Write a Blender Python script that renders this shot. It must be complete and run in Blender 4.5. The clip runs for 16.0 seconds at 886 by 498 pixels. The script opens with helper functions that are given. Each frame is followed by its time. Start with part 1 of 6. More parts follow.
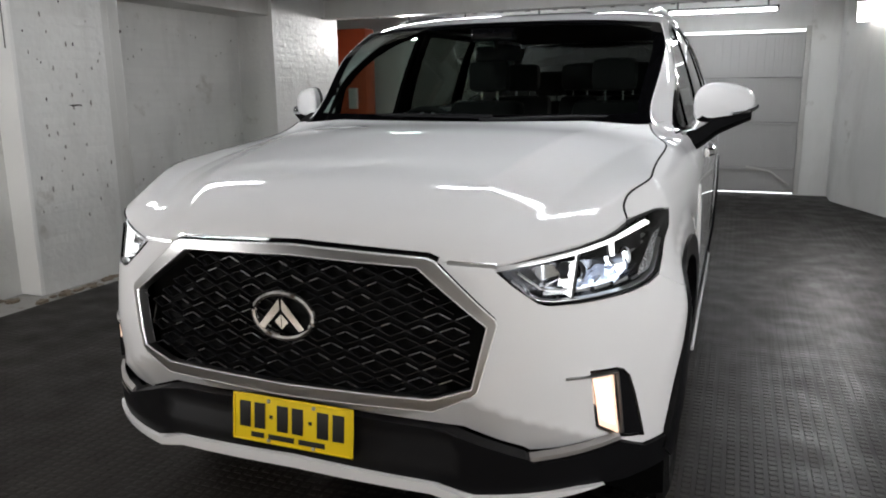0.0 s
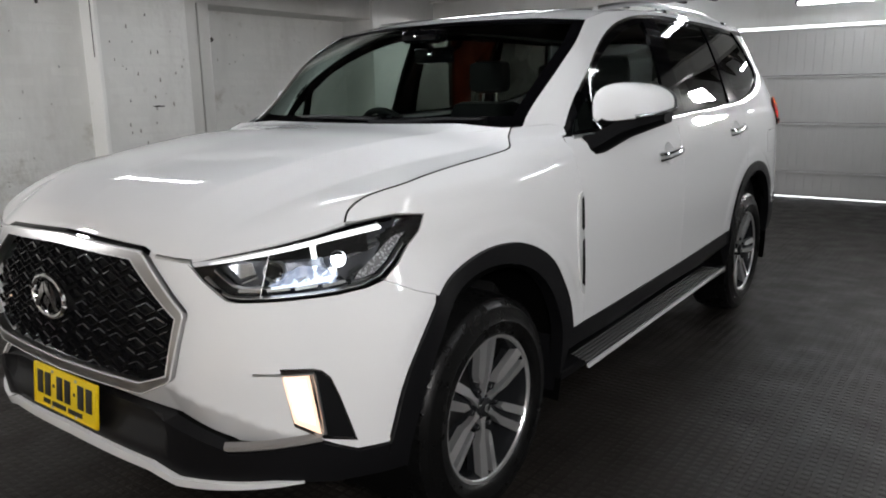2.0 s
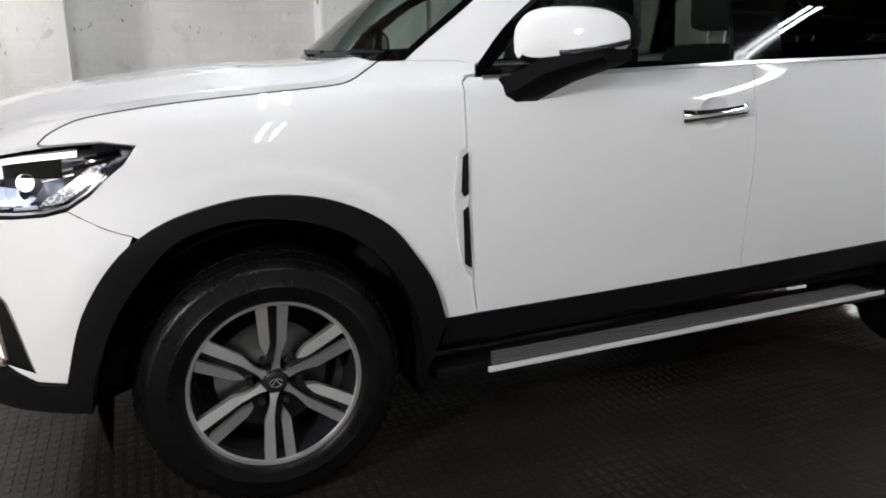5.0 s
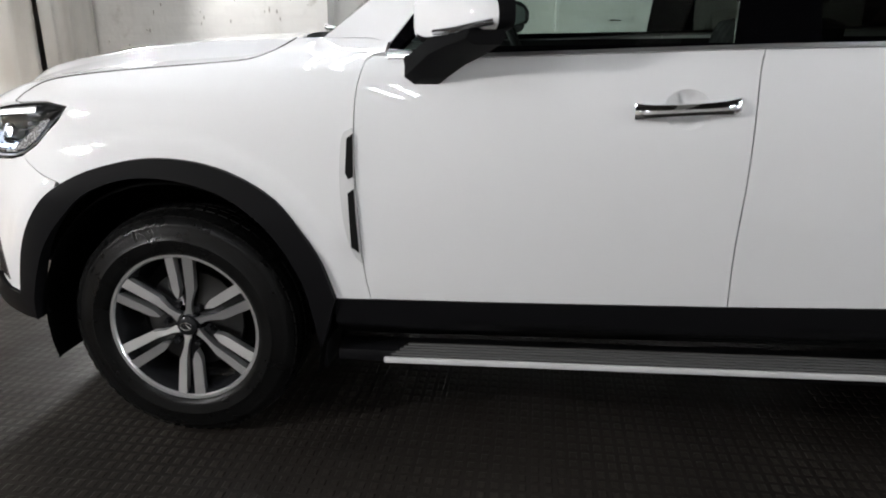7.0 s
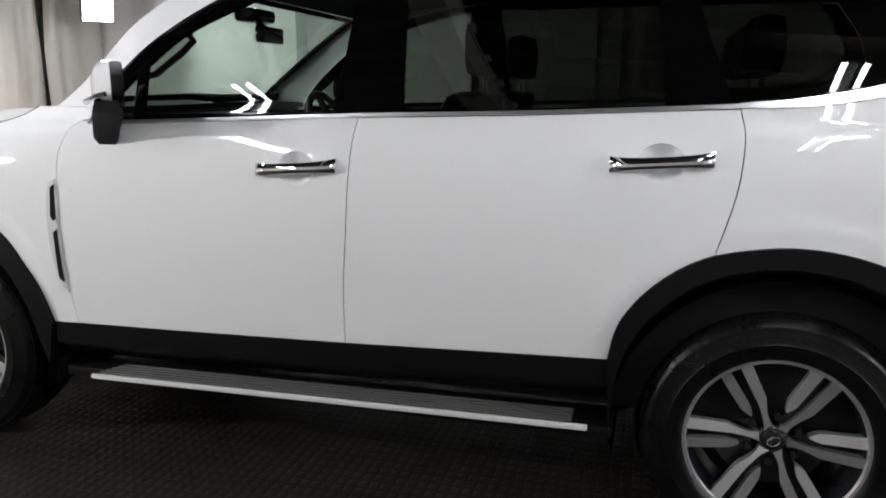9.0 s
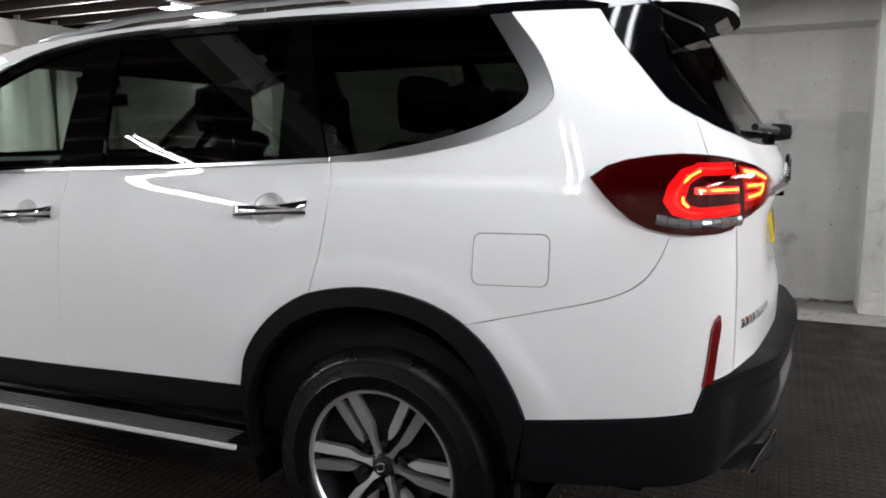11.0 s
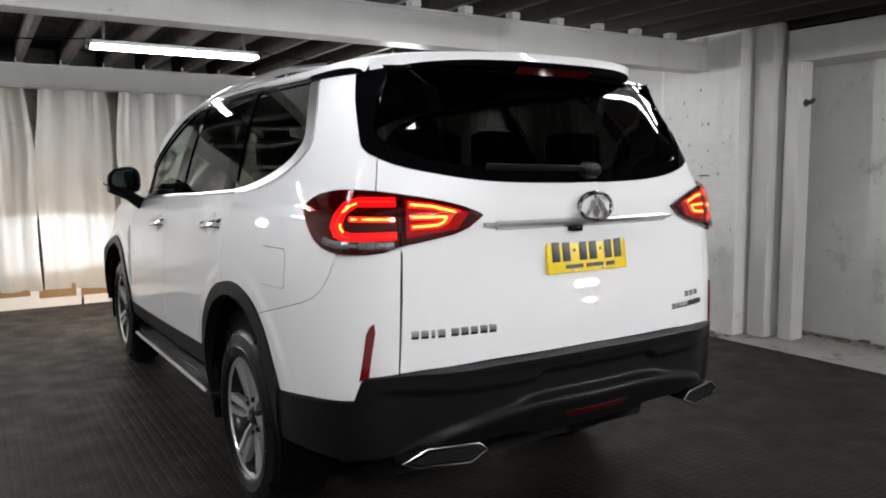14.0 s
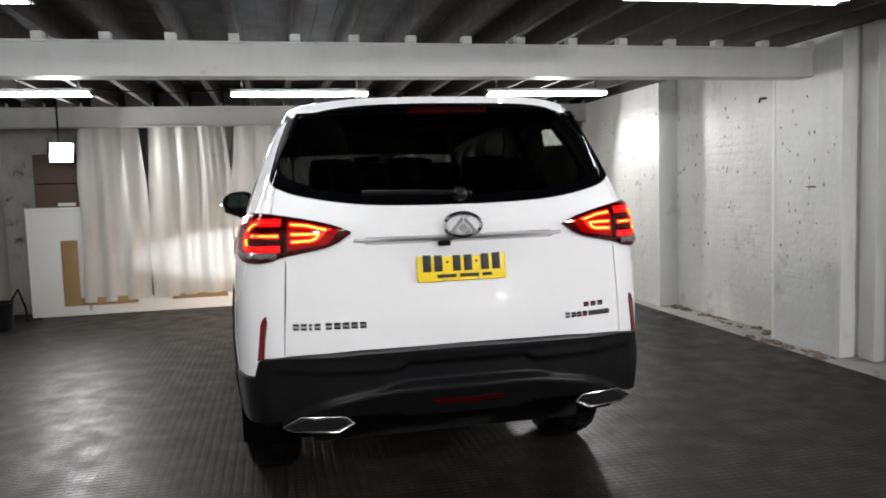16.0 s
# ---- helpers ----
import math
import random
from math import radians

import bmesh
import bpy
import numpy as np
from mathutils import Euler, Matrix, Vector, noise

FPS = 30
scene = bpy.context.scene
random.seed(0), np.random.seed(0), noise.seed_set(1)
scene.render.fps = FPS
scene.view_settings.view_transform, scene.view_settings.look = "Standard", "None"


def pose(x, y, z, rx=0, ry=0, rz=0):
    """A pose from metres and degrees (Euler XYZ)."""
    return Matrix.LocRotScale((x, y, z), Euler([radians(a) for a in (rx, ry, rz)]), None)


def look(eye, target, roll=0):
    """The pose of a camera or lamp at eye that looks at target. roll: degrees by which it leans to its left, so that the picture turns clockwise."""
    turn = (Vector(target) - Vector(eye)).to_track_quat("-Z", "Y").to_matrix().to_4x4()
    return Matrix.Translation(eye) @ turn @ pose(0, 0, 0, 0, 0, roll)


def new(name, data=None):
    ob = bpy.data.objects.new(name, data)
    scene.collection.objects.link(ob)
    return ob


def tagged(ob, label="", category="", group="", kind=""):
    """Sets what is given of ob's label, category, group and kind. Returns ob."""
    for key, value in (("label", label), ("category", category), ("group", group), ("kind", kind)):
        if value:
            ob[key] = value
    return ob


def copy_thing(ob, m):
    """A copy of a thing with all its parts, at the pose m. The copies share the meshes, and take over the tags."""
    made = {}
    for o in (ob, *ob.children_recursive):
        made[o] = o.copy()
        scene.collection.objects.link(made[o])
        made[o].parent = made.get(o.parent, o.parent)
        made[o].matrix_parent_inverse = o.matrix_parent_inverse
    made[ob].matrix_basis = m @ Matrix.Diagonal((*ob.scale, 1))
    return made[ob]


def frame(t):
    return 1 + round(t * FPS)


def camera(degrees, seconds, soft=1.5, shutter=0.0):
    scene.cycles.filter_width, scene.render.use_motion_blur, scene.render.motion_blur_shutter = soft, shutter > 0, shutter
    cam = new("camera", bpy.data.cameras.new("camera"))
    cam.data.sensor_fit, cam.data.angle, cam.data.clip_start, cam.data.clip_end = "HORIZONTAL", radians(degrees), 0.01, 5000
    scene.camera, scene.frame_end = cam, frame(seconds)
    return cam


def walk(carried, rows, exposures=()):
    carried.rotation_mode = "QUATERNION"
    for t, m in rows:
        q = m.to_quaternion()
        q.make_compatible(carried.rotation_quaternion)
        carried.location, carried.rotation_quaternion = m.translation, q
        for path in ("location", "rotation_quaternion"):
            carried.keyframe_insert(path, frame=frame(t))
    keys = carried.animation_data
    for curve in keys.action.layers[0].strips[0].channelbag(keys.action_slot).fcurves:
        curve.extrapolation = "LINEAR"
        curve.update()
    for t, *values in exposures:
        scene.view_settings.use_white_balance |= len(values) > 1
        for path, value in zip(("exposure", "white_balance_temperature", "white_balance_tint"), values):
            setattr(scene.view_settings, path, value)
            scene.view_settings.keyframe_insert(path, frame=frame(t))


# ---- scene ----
cam = camera(61.5, 16.0, soft=1.9)

PATH = [
    (0, (1.063, -2.518, 1.422), (0.348, -0.698, 1.002), -0.6),
    (0.5, (1.364, -2.407, 1.416), (0.412, -0.71, 0.956), -0.2),
    (1, (1.657, -2.298, 1.431), (0.653, -0.622, 1.004), -0.6),
    (1.5, (1.918, -2.109, 1.431), (0.839, -0.477, 1.017), -0.7),
    (2, (2.182, -1.931, 1.419), (1.004, -0.369, 1.003), -1.0),
    (2.5, (2.387, -1.686, 1.425), (1.074, -0.244, 0.979), -2.1),
    (3, (2.544, -1.426, 1.415), (1.122, -0.088, 0.983), -1.5),
    (3.5, (2.71, -1.164, 1.407), (1.149, 0.01, 0.977), -2.2),
    (4, (2.805, -0.849, 1.368), (1.151, 0.182, 0.92), -1.2),
    (4.2, (2.837, -0.729, 1.339), (1.158, 0.261, 0.891), -0.9),
    (6.3, (2.955, 0.551, 1.285), (1.051, 0.612, 0.685), 0.1),
    (6.5, (2.954, 0.736, 1.290), (1.043, 0.681, 0.690), 0.1),
    (7, (3.008, 1.094, 1.345), (1.118, 0.863, 0.753), 0.4),
    (7.5, (3.054, 1.490, 1.385), (1.160, 1.190, 0.880), 1.4),
    (8, (3.019, 1.896, 1.355), (1.115, 1.508, 0.883), 0.7),
    (8.5, (3.064, 2.21, 1.359), (1.16, 1.775, 0.925), 1.0),
    (9, (3.04, 2.575, 1.367), (1.161, 2.041, 0.94), 0.4),
    (9.5, (3.059, 2.939, 1.342), (1.173, 2.384, 0.978), 0.1),
    (10, (3.017, 3.279, 1.36), (1.136, 2.694, 1.016), 0.1),
    (10.2, (2.961, 3.45, 1.368), (1.095, 2.806, 1.046), -0.3),
    (12.3, (2.501, 4.798, 1.401), (0.855, 3.691, 1.147), 1.3),
    (12.5, (2.429, 4.938, 1.388), (0.839, 3.746, 1.163), 1.1),
    (13, (2.222, 5.275, 1.401), (0.819, 3.878, 1.121), 0.1),
    (13.5, (2.04, 5.618, 1.398), (0.783, 4.082, 1.156), -0.5),
    (14, (1.816, 5.934, 1.4), (0.758, 4.25, 1.189), -0.5),
    (14.5, (1.579, 6.253, 1.406), (0.624, 4.513, 1.164), -0.1),
    (15, (1.329, 6.533, 1.423), (0.539, 4.709, 1.205), -0.7),
    (15.5, (1.007, 6.745, 1.422), (0.444, 4.839, 1.191), -1.0),
    (16, (0.725, 6.934, 1.424), (0.295, 4.988, 1.258), -1.8),
]
walk(cam, [(t, look(eye, target, roll)) for t, eye, target, roll in PATH],
     exposures=[(0.0, 0.11), (2.0, 0.16), (4.0, 0.40), (6.5, 0.70), (8.0, 0.63), (10.0, 0.81), (12.5, 0.45), (14.5, 0.46), (16.0, 0.50)])

# ---- light ----
world = bpy.data.worlds.new("world")
scene.world = world
world.use_nodes = True
world.node_tree.nodes["Background"].inputs[0].default_value = (0.6, 0.7, 0.8, 1)
world.node_tree.nodes["Background"].inputs[1].default_value = 0.02


def lamp(name, kind, m, power, color, **more):
    data = bpy.data.lights.new(name, kind)
    data.energy, data.color = power, color
    for key, value in more.items():
        if key == "size":
            data.size = value
        elif key == "size_y":
            data.shape, data.size_y = "RECTANGLE", value
        elif key == "radius":
            data.shadow_soft_size = value
        elif key == "cone":
            data.spot_size = radians(value)
        elif key == "blend":
            data.spot_blend = value
        elif key == "spread":
            data.spread = radians(value)
    ob = new(name, data)
    ob.matrix_world = m
    return ob


TUBES = [(2.78, 0.18), (0.47, 0.12), (-1.85, 0.10), (2.32, 3.38), (0.55, 3.70), (-1.45, 3.70), (-1.9, 7.2), (0.8, 7.2)]
TUBE_Z = 2.30
# flood lamps at both ends of the garage; the tubes light by themselves
FLOODS = [((3.1, -2.42, 1.95), (0.5, 1.5, 0.9)), ((2.35, 7.3, 2.22), (0.5, 2.5, 0.9)), ((-2.82, -2.32, 2.02), (0.2, 1.5, 0.9)), ((-3.3, 7.4, 2.2), (-1.0, 3.0, 0.8))]
for (fx, fy, fz), to in FLOODS:
    lamp("flood_light", "AREA", look((fx, fy, fz), to), (25 if fx > 0 else 34) if fy > 0 else 48 if fx > 0 else 42, (1, 0.982, 0.985), size=0.24, size_y=0.2, spread=115 if fy > 0 else 176)
# dipped headlamps on the sheeting ahead: wide flat cones
for sx in (-1, 1):
    lamp("headlight_beam", "SPOT", look((sx * 0.807, -0.69, 0.99), (sx * 1.12, -2.80, 0.68)) @ Matrix.Diagonal((4.0, 1, 1, 1)), 165, (0.82, 0.90, 1.0), radius=0.01, cone=18, blend=0.5)
    lamp("fog_light", "AREA", look((sx * 0.818, -0.752, 0.62), (sx * 1.10, -2.40, 0.05)), 11, (1.0, 0.80, 0.62), size=0.05, size_y=0.09, spread=120)


# ---- materials ----
def material(name, color, rough=0.5, metal=0.0, vary=0.0, scale=8.0, bump=0.0, bump_scale=60.0, coat=0.0, glow=0.0, spec=0.5, stain=None, stain_scale=1.5, stain_at=0.55, each=0.0, drips=0.0, placed=False):
    m = bpy.data.materials.new(name)
    m.use_nodes = True
    nt = m.node_tree
    b = nt.nodes["Principled BSDF"]
    b.inputs["Base Color"].default_value = (*color, 1)
    b.inputs["Roughness"].default_value, b.inputs["Metallic"].default_value = rough, metal
    b.inputs["Coat Weight"].default_value, b.inputs["Specular IOR Level"].default_value = coat, spec
    b.inputs["Coat Roughness"].default_value = 0.02
    if glow:
        b.inputs["Emission Color"].default_value = (*color, 1)
        b.inputs["Emission Strength"].default_value = glow
    link = nt.links.new
    if placed:
        where = nt.nodes.new("ShaderNodeNewGeometry").outputs["Position"]
    else:
        where = nt.nodes.new("ShaderNodeTexCoord").outputs["Object"]
    out = None
    if vary:
        n1 = nt.nodes.new("ShaderNodeTexNoise")
        n1.inputs["Scale"].default_value, n1.inputs["Detail"].default_value = scale, 8
        link(where, n1.inputs["Vector"])
        mix = nt.nodes.new("ShaderNodeMix")
        mix.data_type = "RGBA"
        mix.inputs["A"].default_value = (*[c * (1 - vary) for c in color], 1)
        mix.inputs["B"].default_value = (*[min(1, c * (1 + vary)) for c in color], 1)
        link(n1.outputs["Fac"], mix.inputs["Factor"])
        out = mix.outputs["Result"]
        rr = nt.nodes.new("ShaderNodeMapRange")
        rr.inputs["From Min"].default_value, rr.inputs["From Max"].default_value = 0.3, 0.7
        rr.inputs["To Min"].default_value, rr.inputs["To Max"].default_value = max(0, rough - 0.12), min(1, rough + 0.12)
        link(n1.outputs["Fac"], rr.inputs["Value"])
        link(rr.outputs["Result"], b.inputs["Roughness"])
    if stain:
        n2 = nt.nodes.new("ShaderNodeTexNoise")
        n2.inputs["Scale"].default_value, n2.inputs["Detail"].default_value, n2.inputs["Roughness"].default_value = stain_scale, 10, 0.65
        link(where, n2.inputs["Vector"])
        ramp = nt.nodes.new("ShaderNodeValToRGB")
        ramp.color_ramp.elements[0].position, ramp.color_ramp.elements[1].position = stain_at, stain_at + 0.14
        link(n2.outputs["Fac"], ramp.inputs["Fac"])
        mix = nt.nodes.new("ShaderNodeMix")
        mix.data_type = "RGBA"
        if out:
            link(out, mix.inputs["A"])
        else:
            mix.inputs["A"].default_value = (*color, 1)
        mix.inputs["B"].default_value = (*stain, 1)
        link(ramp.outputs["Color"], mix.inputs["Factor"])
        out = mix.outputs["Result"]
    if drips:
        squash = nt.nodes.new("ShaderNodeVectorMath")
        squash.operation = "MULTIPLY"
        squash.inputs[1].default_value = (4.0, 4.0, 1.1)
        link(where, squash.inputs[0])
        n4 = nt.nodes.new("ShaderNodeTexNoise")
        n4.inputs["Scale"].default_value, n4.inputs["Detail"].default_value, n4.inputs["Roughness"].default_value = 1.0, 7, 0.6
        link(squash.outputs[0], n4.inputs["Vector"])
        fall = nt.nodes.new("ShaderNodeMapRange")
        fall.inputs["From Min"].default_value, fall.inputs["From Max"].default_value = 0.50, 0.85
        fall.inputs["To Max"].default_value = drips
        link(n4.outputs["Fac"], fall.inputs["Value"])
        mix = nt.nodes.new("ShaderNodeMix")
        mix.data_type = "RGBA"
        if out:
            link(out, mix.inputs["A"])
        else:
            mix.inputs["A"].default_value = (*color, 1)
        mix.inputs["B"].default_value = (0.24, 0.215, 0.175, 1)
        link(fall.outputs["Result"], mix.inputs["Factor"])
        out = mix.outputs["Result"]
    if each:
        info = nt.nodes.new("ShaderNodeObjectInfo")
        mr = nt.nodes.new("ShaderNodeMapRange")
        mr.inputs["To Min"].default_value, mr.inputs["To Max"].default_value = 1 - each, 1 + each * 0.4
        link(info.outputs["Random"], mr.inputs["Value"])
        sc = nt.nodes.new("ShaderNodeVectorMath")
        sc.operation = "SCALE"
        if out:
            link(out, sc.inputs[0])
        else:
            sc.inputs[0].default_value = color
        link(mr.outputs["Result"], sc.inputs["Scale"])
        out = sc.outputs["Vector"]
    if out:
        link(out, b.inputs["Base Color"])
    if bump:
        n3 = nt.nodes.new("ShaderNodeTexNoise")
        n3.inputs["Scale"].default_value, n3.inputs["Detail"].default_value = bump_scale, 6
        link(where, n3.inputs["Vector"])
        bp = nt.nodes.new("ShaderNodeBump")
        bp.inputs["Strength"].default_value, bp.inputs["Distance"].default_value = bump, 0.01
        link(n3.outputs["Fac"], bp.inputs["Height"])
        link(bp.outputs["Normal"], b.inputs["Normal"])
    return m


def glass(name, tint, gloss=0.9, ior=1.5):
    m = bpy.data.materials.new(name)
    m.use_nodes = True
    nt = m.node_tree
    nt.nodes.remove(nt.nodes["Principled BSDF"])
    clear, shine, mix, face, power, lift = (nt.nodes.new("ShaderNode" + k) for k in ("BsdfTransparent", "BsdfGlossy", "MixShader", "LayerWeight", "Math", "MapRange"))
    clear.inputs[0].default_value = (*tint, 1)
    shine.inputs["Roughness"].default_value = 0.01
    shine.inputs["Color"].default_value = (gloss, gloss, gloss, 1)
    face.inputs["Blend"].default_value = 0.5
    power.operation = "POWER"
    power.inputs[1].default_value = 5.0
    lift.inputs["To Min"].default_value, lift.inputs["To Max"].default_value = ((ior - 1) / (ior + 1)) ** 2, 0.95
    nt.links.new(face.outputs["Facing"], power.inputs[0])
    nt.links.new(power.outputs[0], lift.inputs["Value"])
    nt.links.new(lift.outputs["Result"], mix.inputs[0])
    nt.links.new(clear.outputs[0], mix.inputs[1])
    nt.links.new(shine.outputs[0], mix.inputs[2])
    nt.links.new(mix.outputs[0], nt.nodes["Material Output"].inputs["Surface"])
    return m


def brick_paint(name, color):
    """Thick white paint over brick and mortar, flaked and dirty in places."""
    return material(name, color, 0.45, vary=0.13, scale=1.7, bump=0.6, bump_scale=22.0, stain=(0.40, 0.375, 0.33), stain_scale=2.6, stain_at=0.60, each=0.035, drips=0.30, placed=True)


PAINT = material("white_car_paint", (0.80, 0.80, 0.805), 0.6, coat=1.0, spec=0.05)
CLAD = material("black_textured_plastic", (0.0060, 0.0060, 0.0068), 0.40, spec=0.16, bump=0.06, bump_scale=900)
TRIMBLACK = material("satin_black_mirror_trim", (0.003, 0.003, 0.0034), 0.60, spec=0.07)
GLOSSBLACK = material("gloss_black_trim", (0.0016, 0.0016, 0.002), 0.06, spec=0.14)
DARK = material("dark_void_plastic", (0.006, 0.006, 0.006), 0.9, spec=0.2)
VOID = material("unlit_black_liner", (0.0016, 0.0016, 0.0016), 0.95, spec=0.05)
CHROME = material("chrome", (0.83, 0.84, 0.85), 0.07, 1.0)
STEPGREY = material("grey_step_rubber", (0.20, 0.20, 0.20), 0.25, 0.5)
FRAMESATIN = material("brushed_dark_silver", (0.40, 0.395, 0.39), 0.30, 1.0)
SATIN = material("satin_silver", (0.55, 0.55, 0.55), 0.30, 1.0)
ALLOY = material("machined_alloy", (0.74, 0.74, 0.74), 0.28, 0.80)
DULLSILVER = material("dull_silver_trim", (0.42, 0.40, 0.385), 0.38, 0.6)
SILVER = material("bright_silver_trim", (0.84, 0.84, 0.84), 0.26, 0.25)
GUNMETAL = material("dark_painted_alloy", (0.014, 0.0145, 0.016), 0.25, 0.0, spec=0.22)
RUBBER = material("tyre_rubber", (0.0048, 0.0048, 0.0048), 0.33, spec=0.20, vary=0.25, scale=12, bump=0.15, bump_scale=120)
GLASS = glass("clear_glass", (0.64, 0.72, 0.68))
PRIVACY = glass("privacy_glass", (0.115, 0.125, 0.112))
BACKGLASS = glass("dark_rear_glass", (0.075, 0.075, 0.075))
LENS = glass("lamp_lens", (0.93, 0.94, 0.95))
BRAKERED = material("unlit_brake_lens", (0.04, 0.0015, 0.002), 0.1, spec=0.3)
CAMRED = material("red_lens", (0.14, 0.003, 0.004), 0.06, coat=1.0)
REDDARK = material("dark_red_lens", (0.035, 0.001, 0.002), 0.05, spec=0.4)
REDGLOW = material("lit_red_bar", (1.0, 0.035, 0.03), 0.3, glow=2.2)
REDCORE = material("lit_amber_core", (1.0, 0.60, 0.06), 0.3, glow=6.0)
REDSOFT = material("softly_lit_red", (0.60, 0.008, 0.012), 0.08, glow=1.15)
REDEDGE = material("lit_red_edge", (1.0, 0.025, 0.025), 0.3, glow=1.5)
REDDIM = material("dim_red_lens", (0.24, 0.003, 0.004), 0.08, glow=0.42)
DRL = material("daylight_running_bar", (1.0, 1.0, 1.0), 0.3, glow=1.8)
BEAM = material("lit_projector", (0.88, 0.94, 1.0), 0.3, glow=6.0)
BEAMSOFT = material("lit_reflector", (0.60, 0.70, 1.0), 0.15, 0.8, vary=0.5, scale=60, glow=0.42)
BEAMHOT = material("brightly_lit_facet", (0.85, 0.91, 1.0), 0.2, 0.3, glow=1.1)
CLEARLENS = material("clear_ribbed_lens", (0.20, 0.19, 0.19), 0.16, 0.4, vary=0.5, scale=160)
TIP = material("sooty_exhaust_trim", (0.24, 0.235, 0.23), 0.22, 1.0)
SMOKED = material("smoked_satin_trim", (0.30, 0.29, 0.285), 0.24, 0.95)
SIDELENS = material("grey_side_lens", (0.45, 0.45, 0.46), 0.25, 0.7, vary=0.3, scale=140)
LAMPGREY = material("grey_lamp_inside", (0.13, 0.135, 0.15), 0.25, 0.7)
FOG = material("softly_lit_fog_lens", (1.0, 0.72, 0.55), 0.3, glow=0.75)
FOGHOT = material("lit_fog_lamp", (1.0, 0.82, 0.68), 0.3, glow=3.0)
GRILLEBLACK = material("satin_black_mesh", (0.008, 0.008, 0.009), 0.18, spec=0.35)
REFLECT = material("lamp_reflector", (0.7, 0.72, 0.75), 0.18, 1.0)
YELLOW = material("yellow_plate", (0.85, 0.62, 0.01), 0.4, vary=0.04, scale=30)
INK = material("black_ink", (0.012, 0.012, 0.012), 0.45)
SEAT = material("black_leather", (0.010, 0.010, 0.0105), 0.6, spec=0.1, vary=0.2, scale=25, bump=0.2, bump_scale=200)
LINER = material("grey_headliner", (0.035, 0.034, 0.032), 0.9, spec=0.1)
MIRROR = material("mirror_glass", (0.13, 0.145, 0.145), 0.02, 1.0)
DARKSTEEL = material("worn_brake_steel", (0.10, 0.10, 0.10), 0.45, 1.0)
REDCOVER = glass("red_lamp_cover", (0.95, 0.42, 0.36))

WHITEWALL = brick_paint("white_painted_brick", (0.71, 0.705, 0.68))
RENDERWALL = material("white_painted_render", (0.73, 0.73, 0.71), 0.5, vary=0.10, scale=1.2, bump=0.3, bump_scale=14, stain=(0.42, 0.40, 0.36), stain_scale=2.4, stain_at=0.62, drips=0.25, placed=True)
# unseen wall's white toned down so paint, chrome and glass reflect less light
EASTWALL = material("darkened_unseen_wall", (0.44, 0.43, 0.41), 0.6, vary=0.15, scale=1.3, bump=0.3, bump_scale=14, stain=(0.28, 0.26, 0.23), stain_scale=2.0, stain_at=0.56, drips=0.3, placed=True)
# lighter than the wall paint: flood light on the pier's return, in the colour
LITRETURN = material("smooth_white_lit_return", (0.80, 0.795, 0.77), 0.5, vary=0.06, scale=2.0, bump=0.2, bump_scale=18, stain=(0.55, 0.52, 0.47), stain_scale=4.0, stain_at=0.66, placed=True)
SOOT = material("chipped_dark_patch", (0.05, 0.045, 0.04), 0.9, vary=0.3, scale=20)
WHITESTEEL = material("white_painted_steel", (0.54, 0.535, 0.51), 0.45, vary=0.10, scale=3, bump=0.15, bump_scale=25, stain=(0.36, 0.31, 0.25), stain_scale=5, stain_at=0.66, drips=0.3, placed=True)
TIMBER = material("aged_dark_timber", (0.021, 0.0135, 0.0092), 0.8, vary=0.45, scale=9, bump=0.4, bump_scale=40)
BOARDS = material("dark_ceiling_boards", (0.010, 0.0068, 0.0052), 0.85, vary=0.5, scale=5, bump=0.4, bump_scale=30)


# ---- kit ----
def part(name, bm, mat, parent, label="", smooth=True):
    """One mesh object under a thing or a part; bm is a bmesh or (verts, faces)."""
    me = bpy.data.meshes.new(name)
    if isinstance(bm, tuple):
        me.from_pydata([tuple(float(c) for c in v) for v in bm[0]], [], bm[1])
    else:
        bm.to_mesh(me)
        bm.free()
    me.materials.append(mat)
    if smooth:
        for p in me.polygons:
            p.use_smooth = True
        me.set_sharp_from_angle(angle=radians(38))
    ob = new(name, me)
    ob.parent = parent
    if label:
        tagged(ob, label)
    return ob


def thing(name, label, category, group="", kind="", at=None):
    ob = new(name)
    ob.empty_display_size = 0.1
    if at is not None:
        ob.matrix_world = at
    return tagged(ob, label, category, group, kind)


def box_bm(x0, x1, y0, y1, z0, z1, bevel=0.0, bm=None):
    bm = bm or bmesh.new()
    made = bmesh.ops.create_cube(bm, size=1.0, matrix=Matrix.LocRotScale(((x0 + x1) / 2, (y0 + y1) / 2, (z0 + z1) / 2), None, (abs(x1 - x0), abs(y1 - y0), abs(z1 - z0))))
    if bevel:
        edges = list({e for v in made["verts"] for e in v.link_edges})
        bmesh.ops.bevel(bm, geom=edges, offset=bevel, segments=2, affect="EDGES", profile=0.6)
    return bm


def boxes_bm(boxes, bevel=0.0):
    bm = bmesh.new()
    for b in boxes:
        box_bm(*b, bevel=bevel, bm=bm)
    return bm


